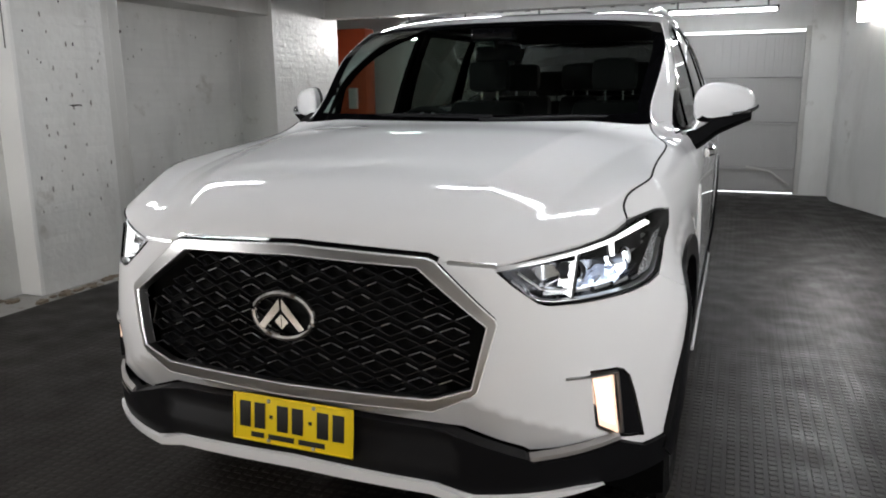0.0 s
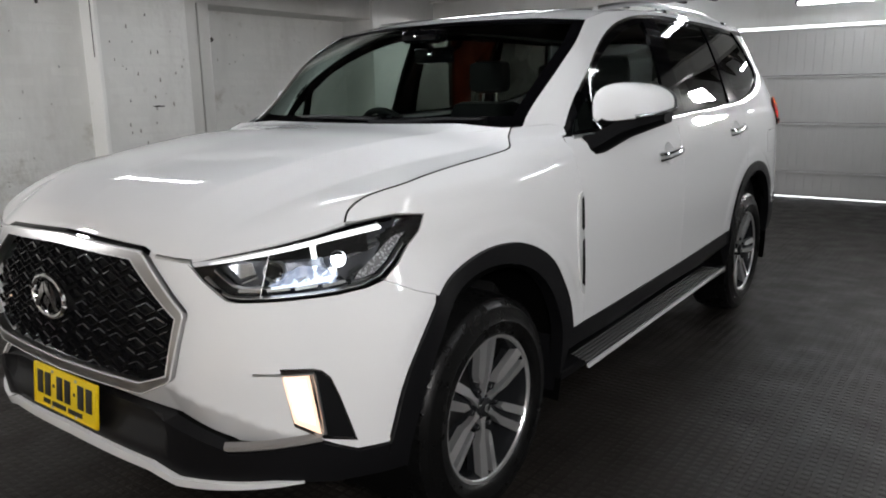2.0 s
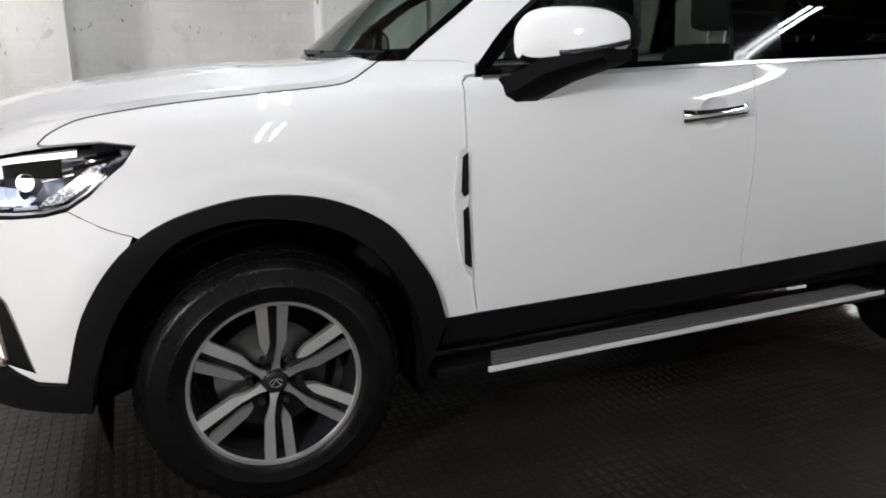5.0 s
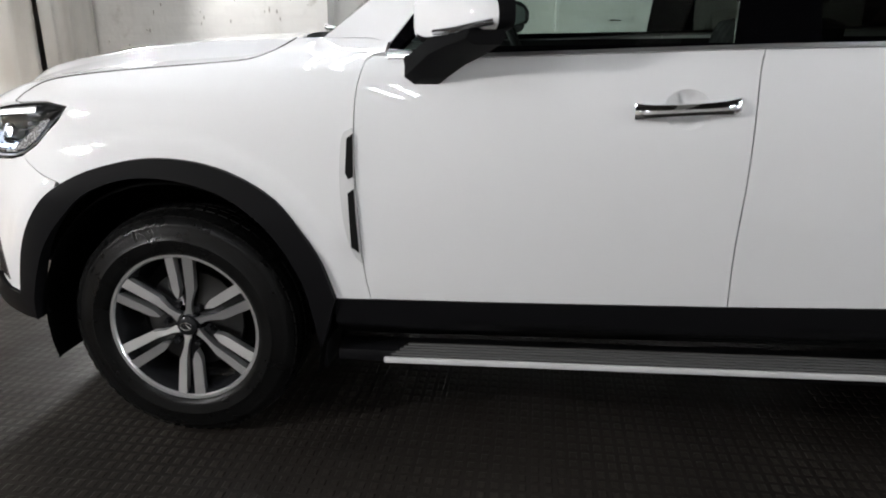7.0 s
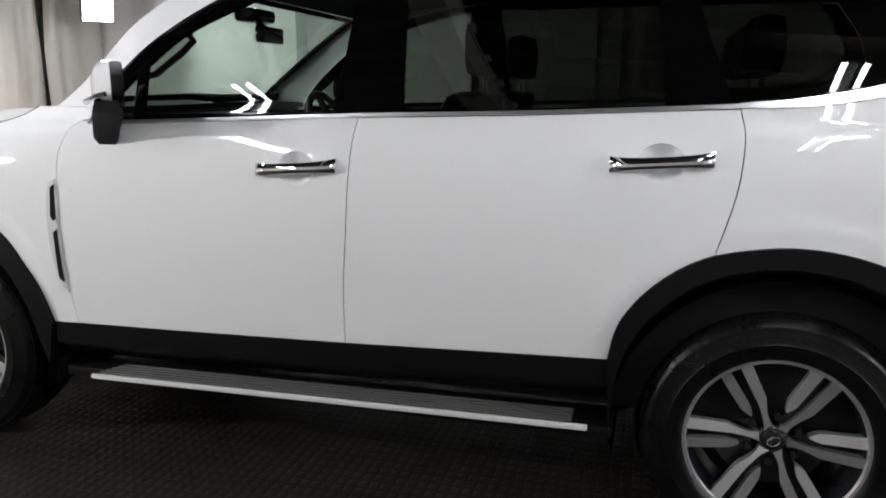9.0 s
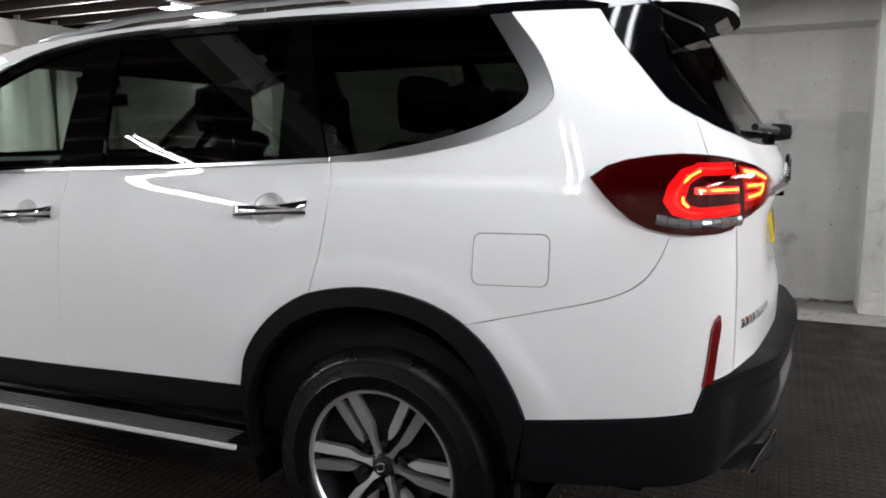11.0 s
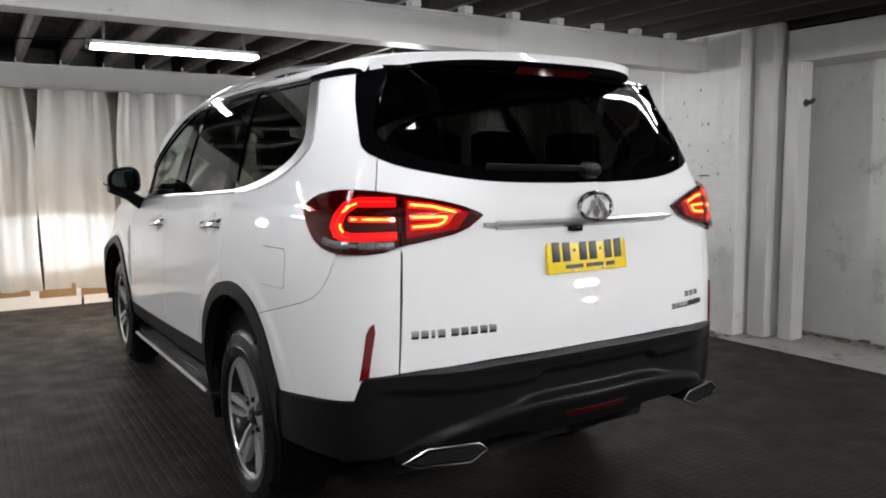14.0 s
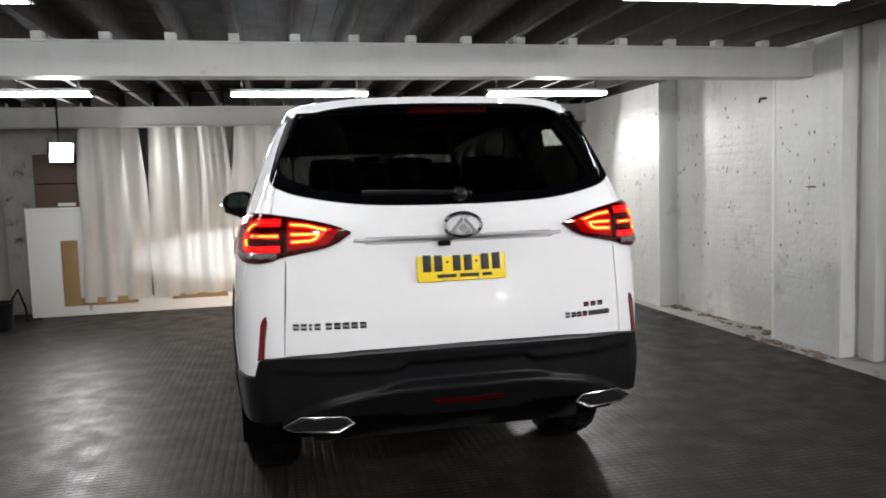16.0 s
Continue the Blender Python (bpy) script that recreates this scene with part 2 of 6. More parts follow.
def lathe(profile, n=48, axis="x", center=(0, 0, 0), span=2 * math.pi, start=0.0):
    """Turn (radius, along) points round an axis through center."""
    verts, faces = [], []
    closed = span > 6.28
    steps = n if closed else n + 1
    for i in range(steps):
        a = start + span * i / n
        for r, h in profile:
            if axis == "x":
                v = (h, r * math.cos(a), r * math.sin(a))
            elif axis == "y":
                v = (r * math.cos(a), h, r * math.sin(a))
            else:
                v = (r * math.cos(a), r * math.sin(a), h)
            verts.append([v[k] + center[k] for k in range(3)])
    m = len(profile)
    for i in range(n):
        j = (i + 1) % steps
        for k in range(m - 1):
            faces.append((i * m + k, j * m + k, j * m + k + 1, i * m + k + 1))
    return verts, faces


def tube(points, r, n=8, flat=1.0):
    """A round bar along points."""
    pts = [Vector(p) for p in points]
    verts, faces = [], []
    for i, p in enumerate(pts):
        d = (pts[min(i + 1, len(pts) - 1)] - pts[max(i - 1, 0)]).normalized()
        up = Vector((0, 0, 1)) if abs(d.z) < 0.95 else Vector((1, 0, 0))
        a = d.cross(up).normalized()
        b = a.cross(d)
        for k in range(n):
            t = 2 * math.pi * k / n
            verts.append(p + a * (r * math.cos(t)) + b * (r * flat * math.sin(t)))
    for i in range(len(pts) - 1):
        for k in range(n):
            l = (k + 1) % n
            faces.append((i * n + k, i * n + l, (i + 1) * n + l, (i + 1) * n + k))
    faces.append(tuple(range(n - 1, -1, -1)))
    faces.append(tuple(range((len(pts) - 1) * n, len(pts) * n)))
    return verts, faces


def prism(poly, lo, hi, put):
    """A flat polygon given depth; put(a, b, h) gives the place."""
    n = len(poly)
    verts = [put(a, b, lo) for a, b in poly] + [put(a, b, hi) for a, b in poly]
    faces = [tuple(range(n - 1, -1, -1)), tuple(range(n, 2 * n))]
    faces += [(i, (i + 1) % n, n + (i + 1) % n, n + i) for i in range(n)]
    return verts, faces


def joined(*pieces):
    verts, faces = [], []
    for v, f in pieces:
        o = len(verts)
        verts += [tuple(p) for p in v]
        faces += [tuple(i + o for i in q) for q in f]
    return verts, faces


def grid_patch(fn, nu, nv):
    verts = [fn(i / nu, j / nv) for j in range(nv + 1) for i in range(nu + 1)]
    w = nu + 1
    faces = [(j * w + i, j * w + i + 1, (j + 1) * w + i + 1, (j + 1) * w + i) for j in range(nv) for i in range(nu)]
    return verts, faces


# ---------- body surface ----------
def spline(pts, n):
    """Catmull-Rom through pts, n steps a span."""
    p = np.array(pts, float)
    p = np.vstack([2 * p[0] - p[1], p, 2 * p[-1] - p[-2]])
    out = []
    for i in range(1, len(p) - 2):
        for k in range(n):
            t = k / n
            out.append(0.5 * (2 * p[i] + (p[i + 1] - p[i - 1]) * t + (2 * p[i - 1] - 5 * p[i] + 4 * p[i + 1] - p[i + 2]) * t * t
                              + (3 * p[i] - p[i - 1] - 3 * p[i + 1] + p[i + 2]) * t ** 3))
    out.append(p[-2])
    return np.array(out)


FRONT_PLAN = [(0, -0.925), (0.3, -0.915), (0.52, -0.885), (0.69, -0.81), (0.805, -0.70), (0.872, -0.55), (0.912, -0.33), (0.932, 0.0)]
REAR_PLAN = [(0.945, 0.5), (0.952, 1.2), (0.955, 2.0), (0.950, 2.8), (0.936, 3.35), (0.912, 3.6), (0.868, 3.79), (0.80, 3.885), (0.68, 3.945), (0.45, 3.995), (0, 4.03)]
PLAN = spline([(-0.3, -0.915)] + FRONT_PLAN + REAR_PLAN + [(-0.45, 3.995)], 30)[30:-30]
ARC = np.concatenate([[0], np.cumsum(np.linalg.norm(np.diff(PLAN, axis=0), axis=1))])
ARC += 1.2 - np.interp(1.2, PLAN[:, 1], ARC)
S0, S1 = ARC[0], ARC[-1]

# inward offset by height, at stations along the arc
PROFILES = [
    (S0, [(0.2, 0.10), (0.36, 0.02), (0.5, 0.0), (0.7, 0.0), (0.85, 0.008), (0.95, 0.024), (1.02, 0.048), (1.08, 0.10), (1.3, 0.4)]),
    (S0 + 0.55, [(0.2, 0.10), (0.36, 0.02), (0.5, 0.0), (0.7, 0.0), (0.85, 0.012), (0.95, 0.035), (1.02, 0.055), (1.08, 0.09), (1.3, 0.35)]),
    (S0 + 1.0, [(0.2, 0.09), (0.36, 0.02), (0.5, 0.0), (0.7, 0.004), (0.85, 0.018), (0.95, 0.032), (1.02, 0.042), (1.08, 0.06), (1.3, 0.30)]),
    (-0.3, [(0.2, 0.06), (0.5, 0.012), (0.7, 0.0), (0.85, 0.0), (0.95, 0.002), (1.04, 0.008), (1.10, 0.026), (1.16, 0.06), (1.3, 0.24)]),
    (0.45, [(0.2, 0.06), (0.5, 0.012), (0.7, 0.0), (0.85, 0.0), (0.98, 0.004), (1.08, 0.014), (1.15, 0.036), (1.22, 0.085), (1.3, 0.19), (1.8, 0.36)]),
    (0.9, [(0.2, 0.06), (0.5, 0.012), (0.7, 0.002), (0.85, 0.0), (1.0, 0.006), (1.12, 0.022), (1.2, 0.046), (1.27, 0.08), (1.33, 0.103), (1.5, 0.165), (1.7, 0.24), (1.82, 0.30)]),
    (2.0, [(0.2, 0.06), (0.5, 0.012), (0.7, 0.002), (0.85, 0.0), (1.0, 0.006), (1.12, 0.022), (1.2, 0.044), (1.27, 0.07), (1.33, 0.09), (1.5, 0.15), (1.7, 0.226), (1.82, 0.29)]),
    (3.3, [(0.2, 0.06), (0.5, 0.012), (0.7, 0.0), (0.85, 0.0), (1.0, 0.004), (1.12, 0.014), (1.2, 0.03), (1.27, 0.052), (1.33, 0.078), (1.5, 0.15), (1.7, 0.235), (1.82, 0.30)]),
    (3.85, [(0.2, 0.06), (0.5, 0.012), (0.7, 0.0), (0.85, 0.0), (1.0, 0.004), (1.12, 0.014), (1.2, 0.024), (1.27, 0.036), (1.33, 0.06), (1.5, 0.14), (1.7, 0.25), (1.82, 0.32)]),
    (4.25, [(0.2, 0.06), (0.5, 0.012), (0.7, 0.0), (0.85, 0.0), (1.0, 0.008), (1.12, 0.016), (1.2, 0.018), (1.27, 0.02), (1.33, 0.045), (1.5, 0.14), (1.7, 0.27), (1.82, 0.36)]),
    (S1, [(0.2, 0.06), (0.5, 0.012), (0.7, 0.0), (0.9, 0.0), (1.0, 0.03), (1.1, 0.045), (1.19, 0.02), (1.27, 0.005), (1.33, 0.02), (1.5, 0.12), (1.7, 0.25), (1.82, 0.34)]),
]
ZS = np.linspace(0.2, 1.86, 167)
TABLE = []
for s, prof in PROFILES:
    c = spline(prof, 12)
    row = np.interp(ZS, c[:, 0], c[:, 1])
    slope = (c[-1, 1] - c[-4, 1]) / (c[-1, 0] - c[-4, 0])
    row = np.where(ZS > c[-1, 0], c[-1, 1] + slope * (ZS - c[-1, 0]), row)
    for _ in range(3):
        row[1:-1] = (row[:-2] + 2 * row[1:-1] + row[2:]) / 4
    TABLE.append(row)
STATIONS = np.array([p[0] for p in PROFILES])
TABLE = np.array(TABLE)


def inset(s, z):
    i = int(np.clip(np.searchsorted(STATIONS, s) - 1, 0, len(STATIONS) - 2))
    t = min(max((s - STATIONS[i]) / (STATIONS[i + 1] - STATIONS[i]), 0), 1)
    t = t * t * (3 - 2 * t)
    a, b = np.interp(z, ZS, TABLE[i]), np.interp(z, ZS, TABLE[i + 1])
    return a + (b - a) * t


def outline(s):
    """Plan point and outward normal at arc s."""
    e = 0.012
    f = lambda v: np.array([np.interp(v, ARC, PLAN[:, 0]), np.interp(v, ARC, PLAN[:, 1])])
    d = f(min(s + e, S1)) - f(max(s - e, S0))
    d /= np.linalg.norm(d)
    return f(s), np.array([d[1], -d[0]])


def skin(s, z, out=0.0):
    """A point of the left-hand body skin, `out` metres proud of it."""
    c, n = outline(s)
    low = min(max((1.02 - z) / 0.22, 0), 1)
    flare = 0.062 * math.exp(-((s + 0.43) / 0.18) ** 2) * low * low * (3 - 2 * low)
    bow = 0.013 * math.sin(math.pi * min(max((z - 1.27) / 0.55, 0), 1)) * min(max((s - 0.55) / 0.3, 0), 1) * min(max((3.75 - s) / 0.3, 0), 1)
    p = c - n * (inset(s, z) - out - flare - bow)
    return np.array([max(p[0], 0.0) if s < S0 + 0.02 or s > S1 - 0.02 else p[0], p[1], z])


def skin2(s, z, out=0.0):
    """The skin past the centre planes too: it goes on, mirrored, on the other side."""
    if s < S0:
        p = skin(2 * S0 - s, z, out)
        return np.array([-p[0], p[1], p[2]])
    if s > S1:
        p = skin(2 * S1 - s, z, out)
        return np.array([-p[0], p[1], p[2]])
    return skin(s, z, out)


def skin_normal(s, z, out):
    e = 0.006
    f = out if callable(out) else (lambda a, b: out)
    du = skin2(s + e, z, f(s + e, z)) - skin2(s - e, z, f(s - e, z))
    dv = skin2(s, z + e, f(s, z + e)) - skin2(s, z - e, f(s, z - e))
    n = np.cross(du, dv)
    return n / np.linalg.norm(n)


def inside(p, poly):
    hit = False
    for (x0, y0), (x1, y1) in zip(poly, poly[1:] + poly[:1]):
        if (y0 > p[1]) != (y1 > p[1]) and p[0] < (x1 - x0) * (p[1] - y0) / (y1 - y0) + x0:
            hit = not hit
    return hit


def resample(poly, step):
    out = []
    for a, b in zip(poly, poly[1:] + poly[:1]):
        n = max(1, int(math.hypot(b[0] - a[0], b[1] - a[1]) / step))
        out += [(a[0] + (b[0] - a[0]) * k / n, a[1] + (b[1] - a[1]) * k / n) for k in range(n)]
    return out


def shrink(poly, gap):
    """The polygon moved inwards by gap."""
    area = sum(a[0] * b[1] - b[0] * a[1] for a, b in zip(poly, poly[1:] + poly[:1]))
    sign = 1 if area > 0 else -1
    out = []
    for i, p in enumerate(poly):
        a, b = Vector(poly[i - 1]), Vector(poly[(i + 1) % len(poly)])
        p = Vector(p)
        d0, d1 = (p - a).normalized(), (b - p).normalized()
        n = Vector((-(d0.y + d1.y), d0.x + d1.x))
        if n.length < 1e-6:
            n = Vector((-d1.y, d1.x))
        out.append(tuple(p + n.normalized() * gap * sign))
    return out


def curve2(pts, n=5):
    """An open smooth run of points."""
    return [tuple(p) for p in spline(pts, n)]


def panel(name, poly, mat, parent, label="", out=0.0, side=1, step=0.035, depth=0.014, gap=0.0013, holes=(), rim=True):
    """A sheet of the body skin, cut to an outline in (arc, height), with its edges turned in."""
    from mathutils.geometry import delaunay_2d_cdt
    f = out if callable(out) else (lambda a, b: out)
    edge = resample(shrink(list(poly), gap) if gap else list(poly), step)
    rings = [edge] + [resample(shrink(list(h), -gap) if gap else list(h), step) for h in holes]
    pts, edges = [], []
    for r in rings:
        o = len(pts)
        pts += [Vector(p) for p in r]
        edges += [(o + i, o + (i + 1) % len(r)) for i in range(len(r))]
    s_lo, s_hi = min(p[0] for p in edge), max(p[0] for p in edge)
    z_lo, z_hi = min(p[1] for p in edge), max(p[1] for p in edge)
    ring_arr = np.array([tuple(p) for r in rings for p in r])
    for i in range(int((s_hi - s_lo) / step) + 1):
        for j in range(int((z_hi - z_lo) / step) + 1):
            q = (s_lo + (i + 0.5) * step, z_lo + (j + 0.5) * step)
            if np.min(np.hypot(ring_arr[:, 0] - q[0], ring_arr[:, 1] - q[1])) > step * 0.45 and inside(q, edge) and not any(inside(q, h) for h in rings[1:]):
                pts.append(Vector(q))
    v2, _, tris, *_ = delaunay_2d_cdt(pts, edges, [], 0, 1e-5)
    faces = []
    for t in tris:
        c = (sum(v2[i][0] for i in t) / 3, sum(v2[i][1] for i in t) / 3)
        if inside(c, edge) and not any(inside(c, h) for h in rings[1:]):
            faces.append(tuple(t))
    verts, normals = [], []
    for p in v2:
        verts.append(skin2(p[0], p[1], f(p[0], p[1])))
        normals.append(skin_normal(p[0], p[1], out))
    top = len(faces)
    if rim:
        for r in rings:
            o = len(verts)
            m = len(r)
            for p in r:
                a, n = skin2(p[0], p[1], f(p[0], p[1])), skin_normal(p[0], p[1], out)
                verts += [a, a - n * depth]
                normals += [n, n]
            for i in range(m):
                j = (i + 1) % m
                faces.append((o + 2 * i, o + 2 * i + 1, o + 2 * j + 1, o + 2 * j))
    if side < 0:
        verts = [np.array([-v[0], v[1], v[2]]) for v in verts]
        normals = [np.array([-n[0], n[1], n[2]]) for n in normals]
        faces = [tuple(reversed(q)) for q in faces]
    me = bpy.data.meshes.new(name)
    me.from_pydata([tuple(float(c) for c in v) for v in verts], [], faces)
    me.materials.append(mat)
    for k, p in enumerate(me.polygons):
        p.use_smooth = True
    loops = []
    for k, p in enumerate(me.polygons):
        for i in p.vertices:
            loops.append(tuple(normals[i]) if k < top else tuple(p.normal))
    me.normals_split_custom_set(loops)
    ob = new(name, me)
    ob.parent = parent
    if label:
        tagged(ob, label)
    return ob


def both(name, poly, mat, parent, label="", **more):
    return [panel(name, poly, mat, parent, label, side=k, **more) for k in (1, -1)]


def mirrored(half, about):
    """A half outline that starts and ends on a centre plane, closed with its mirror image."""
    rest = [(2 * about - s, z) for s, z in reversed(half)]
    keep = [p for p in rest if abs(p[0] - about) > 1e-6]
    return list(half) + keep


# ---- the car ----
car = thing("car", "white SUV with black cladding and lit lamps, parked on the floor", "car")

# outlines in (arc along the flank, height)
HEADLAMP = [(-1.037, 0.996), (-0.825, 1.037), (-0.536, 1.078), (-0.40, 1.088), (-0.318, 1.079), (-0.345, 1.04), (-0.39, 1.005), (-0.43, 0.965), (-0.48, 0.932), (-0.54, 0.916), (-0.62, 0.909), (-0.80, 0.905), (-0.895, 0.905), (-0.92, 0.912), (-0.985, 0.954)]
ARCH_F = curve2([(-0.528, 0.45), (-0.515, 0.50), (-0.465, 0.67), (-0.385, 0.80), (-0.30, 0.868), (-0.20, 0.908), (-0.051, 0.938), (0.099, 0.933), (0.229, 0.896), (0.341, 0.829), (0.419, 0.733), (0.474, 0.643), (0.514, 0.522)], 4)
ARCH_F_IN = curve2([(-0.47, 0.40), (-0.455, 0.49), (-0.395, 0.65), (-0.32, 0.758), (-0.237, 0.836), (-0.107, 0.876), (0.029, 0.876), (0.161, 0.843), (0.257, 0.787), (0.344, 0.699), (0.413, 0.574), (0.44, 0.45), (0.455, 0.34)], 4)
ARCH_R = curve2([(2.477, 0.597), (2.506, 0.716), (2.592, 0.829), (2.718, 0.914), (2.871, 0.951), (3.001, 0.955), (3.128, 0.931), (3.235, 0.883), (3.327, 0.803), (3.389, 0.706), (3.422, 0.625)], 4)
ARCH_R_IN = curve2([(2.49, 0.36), (2.505, 0.55), (2.542, 0.665), (2.609, 0.761), (2.717, 0.847), (2.871, 0.896), (3.018, 0.895), (3.145, 0.861), (3.238, 0.796), (3.309, 0.698), (3.366, 0.565), (3.385, 0.44)], 4)
HOODLINE = curve2([(-0.56, 1.086), (-0.53, 1.113), (-0.45, 1.145), (-0.30, 1.171), (-0.10, 1.192), (0.13, 1.212), (0.235, 1.223), (0.29, 1.240), (0.335, 1.264), (0.37, 1.285)], 6)
DOOR_FRONT = curve2([(0.622, 0.527), (0.602, 0.643), (0.585, 0.886), (0.584, 1.116), (0.601, 1.225)], 4)
B_LINE = curve2([(1.658, 0.562), (1.657, 0.735), (1.668, 0.93), (1.677, 1.19), (1.69, 1.272)], 4)
HANDLES = [(1.496, 1.117), (2.590, 1.170)]


def cup_ring(c, grow=1.0):
    return [(c[0] + 0.062 * grow * math.cos(2 * math.pi * k / 20), c[1] - 0.003 + 0.051 * grow * math.sin(2 * math.pi * k / 20)) for k in range(20)]


C_LINE = curve2([(2.745, 0.925), (2.788, 1.088), (2.801, 1.232), (2.786, 1.313)], 4)
GRILLE_OUT = [(S0, 1.030), (-1.212, 1.016), (-1.19, 1.008), (-1.036, 0.877), (-1.032, 0.865), (-1.078, 0.697), (-1.091, 0.684), (-1.185, 0.640), (S0, 0.632)]
GRILLE_IN = [(S0, 1.006), (-1.236, 0.995), (-1.054, 0.860), (-1.090, 0.703), (-1.19, 0.669), (S0, 0.662)]
FOG_BOX = [(-0.785, 0.728), (-0.705, 0.722), (-0.68, 0.714), (-0.66, 0.694), (-0.64, 0.64), (-0.602, 0.51), (-0.685, 0.528), (-0.757, 0.571)]

# front bumper
def smooth01(t):
    t = min(max(t, 0.0), 1.0)
    return t * t * (3 - 2 * t)


bumper_half = [(S0, 0.632), (-1.185, 0.640), (-1.091, 0.684), (-1.078, 0.697), (-1.032, 0.865), (-1.036, 0.877), (-1.19, 1.008), (-1.12, 1.003), (-1.042, 0.993),
               (-0.99, 0.952), (-0.925, 0.909), (-0.895, 0.902), (-0.80, 0.902), (-0.62, 0.906), (-0.54, 0.913), (-0.485, 0.926), (-0.40, 0.885), (-0.335, 0.862)]
bumper_half += [p for p in reversed(ARCH_F) if p[0] < -0.34 and p[1] > 0.485] + [(-0.51, 0.486), (-0.60, 0.484), (-0.69, 0.522), (-0.93, 0.503), (-0.954, 0.518), (-1.12, 0.573), (-1.2, 0.577), (-1.42, 0.585), (S0, 0.59)]


def flare(s, z):
    """A soft raised shoulder round each wheel arch."""
    rise = 0.0
    for c, zc in ((-0.005, 0.40), (2.945, 0.42)):
        rise += 0.006 * (1 - smooth01((math.hypot(s - c, z - zc) - 0.585) / 0.045)) * smooth01((z - 0.55) / 0.2)
    return rise


def shoulder(s, z):
    """The rear flank: arch shoulder, and a crease from the rear door to the tail lamp."""
    return flare(s, z) + 0.005 * smooth01((1.268 - z) / 0.012) * smooth01((s - 2.1) / 0.5) * (1 - smooth01((1.20 - z) / 0.30))


def nose_fold(s, z):
    """Creases of the front bumper: a plane that turns under from the grille's corner to the fog lamp."""
    d = s if s >= S0 else 2 * S0 - s
    line = 0.672 if d < -1.12 else 0.672 - 0.36 * (d + 1.12)
    low = -0.55 * max(0.0, line - z) if d < -0.70 else 0.0
    wing = -0.10 * max(0.0, min(0.715 - z, 0.11)) * smooth01((d + 1.02) / 0.12) * (1 - smooth01((d + 0.72) / 0.08))
    return low + wing + flare(d, z)


front_bumper = panel("front_bumper", mirrored(bumper_half, S0), PAINT, car, out=nose_fold, step=0.02, holes=[FOG_BOX, [(2 * S0 - s, z) for s, z in reversed(FOG_BOX)]], depth=0.02)

# fender
fender = [p for p in HOODLINE] + [(0.47, 1.287), (0.60, 1.287), (0.662, 1.279), (0.655, 1.248), (0.622, 1.243), (0.601, 1.225)] + list(reversed(DOOR_FRONT)) + list(reversed([p for p in ARCH_F if p[0] > -0.335])) + [(-0.335, 0.862), (-0.40, 0.885), (-0.485, 0.926), (-0.43, 0.962), (-0.39, 1.002), (-0.345, 1.037), (-0.312, 1.082), (-0.40, 1.092), (-0.536, 1.083)]
seen_pts = []
for p in fender:
    if not seen_pts or math.hypot(p[0] - seen_pts[-1][0], p[1] - seen_pts[-1][1]) > 1e-4:
        seen_pts.append(p)
fender = seen_pts
both("front_fender", fender, PAINT, car, out=flare, step=0.022)

# doors
front_door = DOOR_FRONT + [(0.625, 1.24), (1.0, 1.243), (1.69, 1.272)] + list(reversed(B_LINE))[1:] + [(1.0, 0.538)]
both("front_door", front_door, PAINT, car, gap=0.0019, holes=[cup_ring(HANDLES[0])])
rear_door = B_LINE + [(2.19, 1.287), (2.786, 1.313)] + list(reversed(C_LINE))[1:] + [p for p in reversed(ARCH_R) if p[0] < 2.74] + [(2.1, 0.581)]
both("rear_door", rear_door, PAINT, car, gap=0.0019, out=shoulder, step=0.025, holes=[cup_ring(HANDLES[1])])

# quarter panel with the D pillar
CHROME_OUT = curve2([(2.786, 1.316), (2.946, 1.321), (3.105, 1.344), (3.257, 1.379), (3.38, 1.427), (3.445, 1.473), (3.455, 1.515), (3.40, 1.62), (3.30, 1.735)], 4)
BUMPER_SEAM = curve2([(3.248, 0.874), (3.45, 0.925), (3.62, 0.969), (3.708, 1.012), (3.755, 1.07), (3.785, 1.14)], 4)
GLASS_EDGE = curve2([(3.566, 1.752), (3.634, 1.65), (3.715, 1.558), (3.785, 1.487), (3.832, 1.465), (3.90, 1.449), (4.10, 1.399), (4.37, 1.362), (S1, 1.352)], 5)
quarter = C_LINE + CHROME_OUT[1:] + [(3.29, 1.748), (3.56, 1.742)] + [p for p in GLASS_EDGE if p[0] < 3.925][1:] + [(3.928, 1.438), (3.929, 1.34), (3.95, 1.14)] + list(reversed(BUMPER_SEAM)) + [p for p in reversed(ARCH_R) if 2.745 < p[0] < 3.24]
both("quarter_panel", quarter, PAINT, car, out=shoulder, step=0.025)
rear_corner = BUMPER_SEAM + [(3.95, 1.16), (4.0195, 1.172), (4.0045, 0.764), (3.90, 0.752), (3.886, 0.742), (3.859, 0.675), (3.422, 0.623)] + [p for p in reversed(ARCH_R) if 3.25 < p[0] < 3.42]
both("rear_bumper_corner", rear_corner, PAINT, car, out=flare, step=0.025)

# tailgate
tail_half = [(S1, 1.356)] + list(reversed(GLASS_EDGE))[1:]
tail_half = [p for p in tail_half if p[0] > 3.932] + [(3.932, 1.438), (3.933, 1.34), (4.023, 1.14), (4.020, 1.015), (4.007, 0.766), (4.3, 0.783), (S1, 0.792)]
tailgate = panel("tailgate", mirrored(tail_half, S1), PAINT, car, depth=0.02)

# black cladding
def arch_flare(outer, inner):
    return list(outer) + list(reversed(inner))


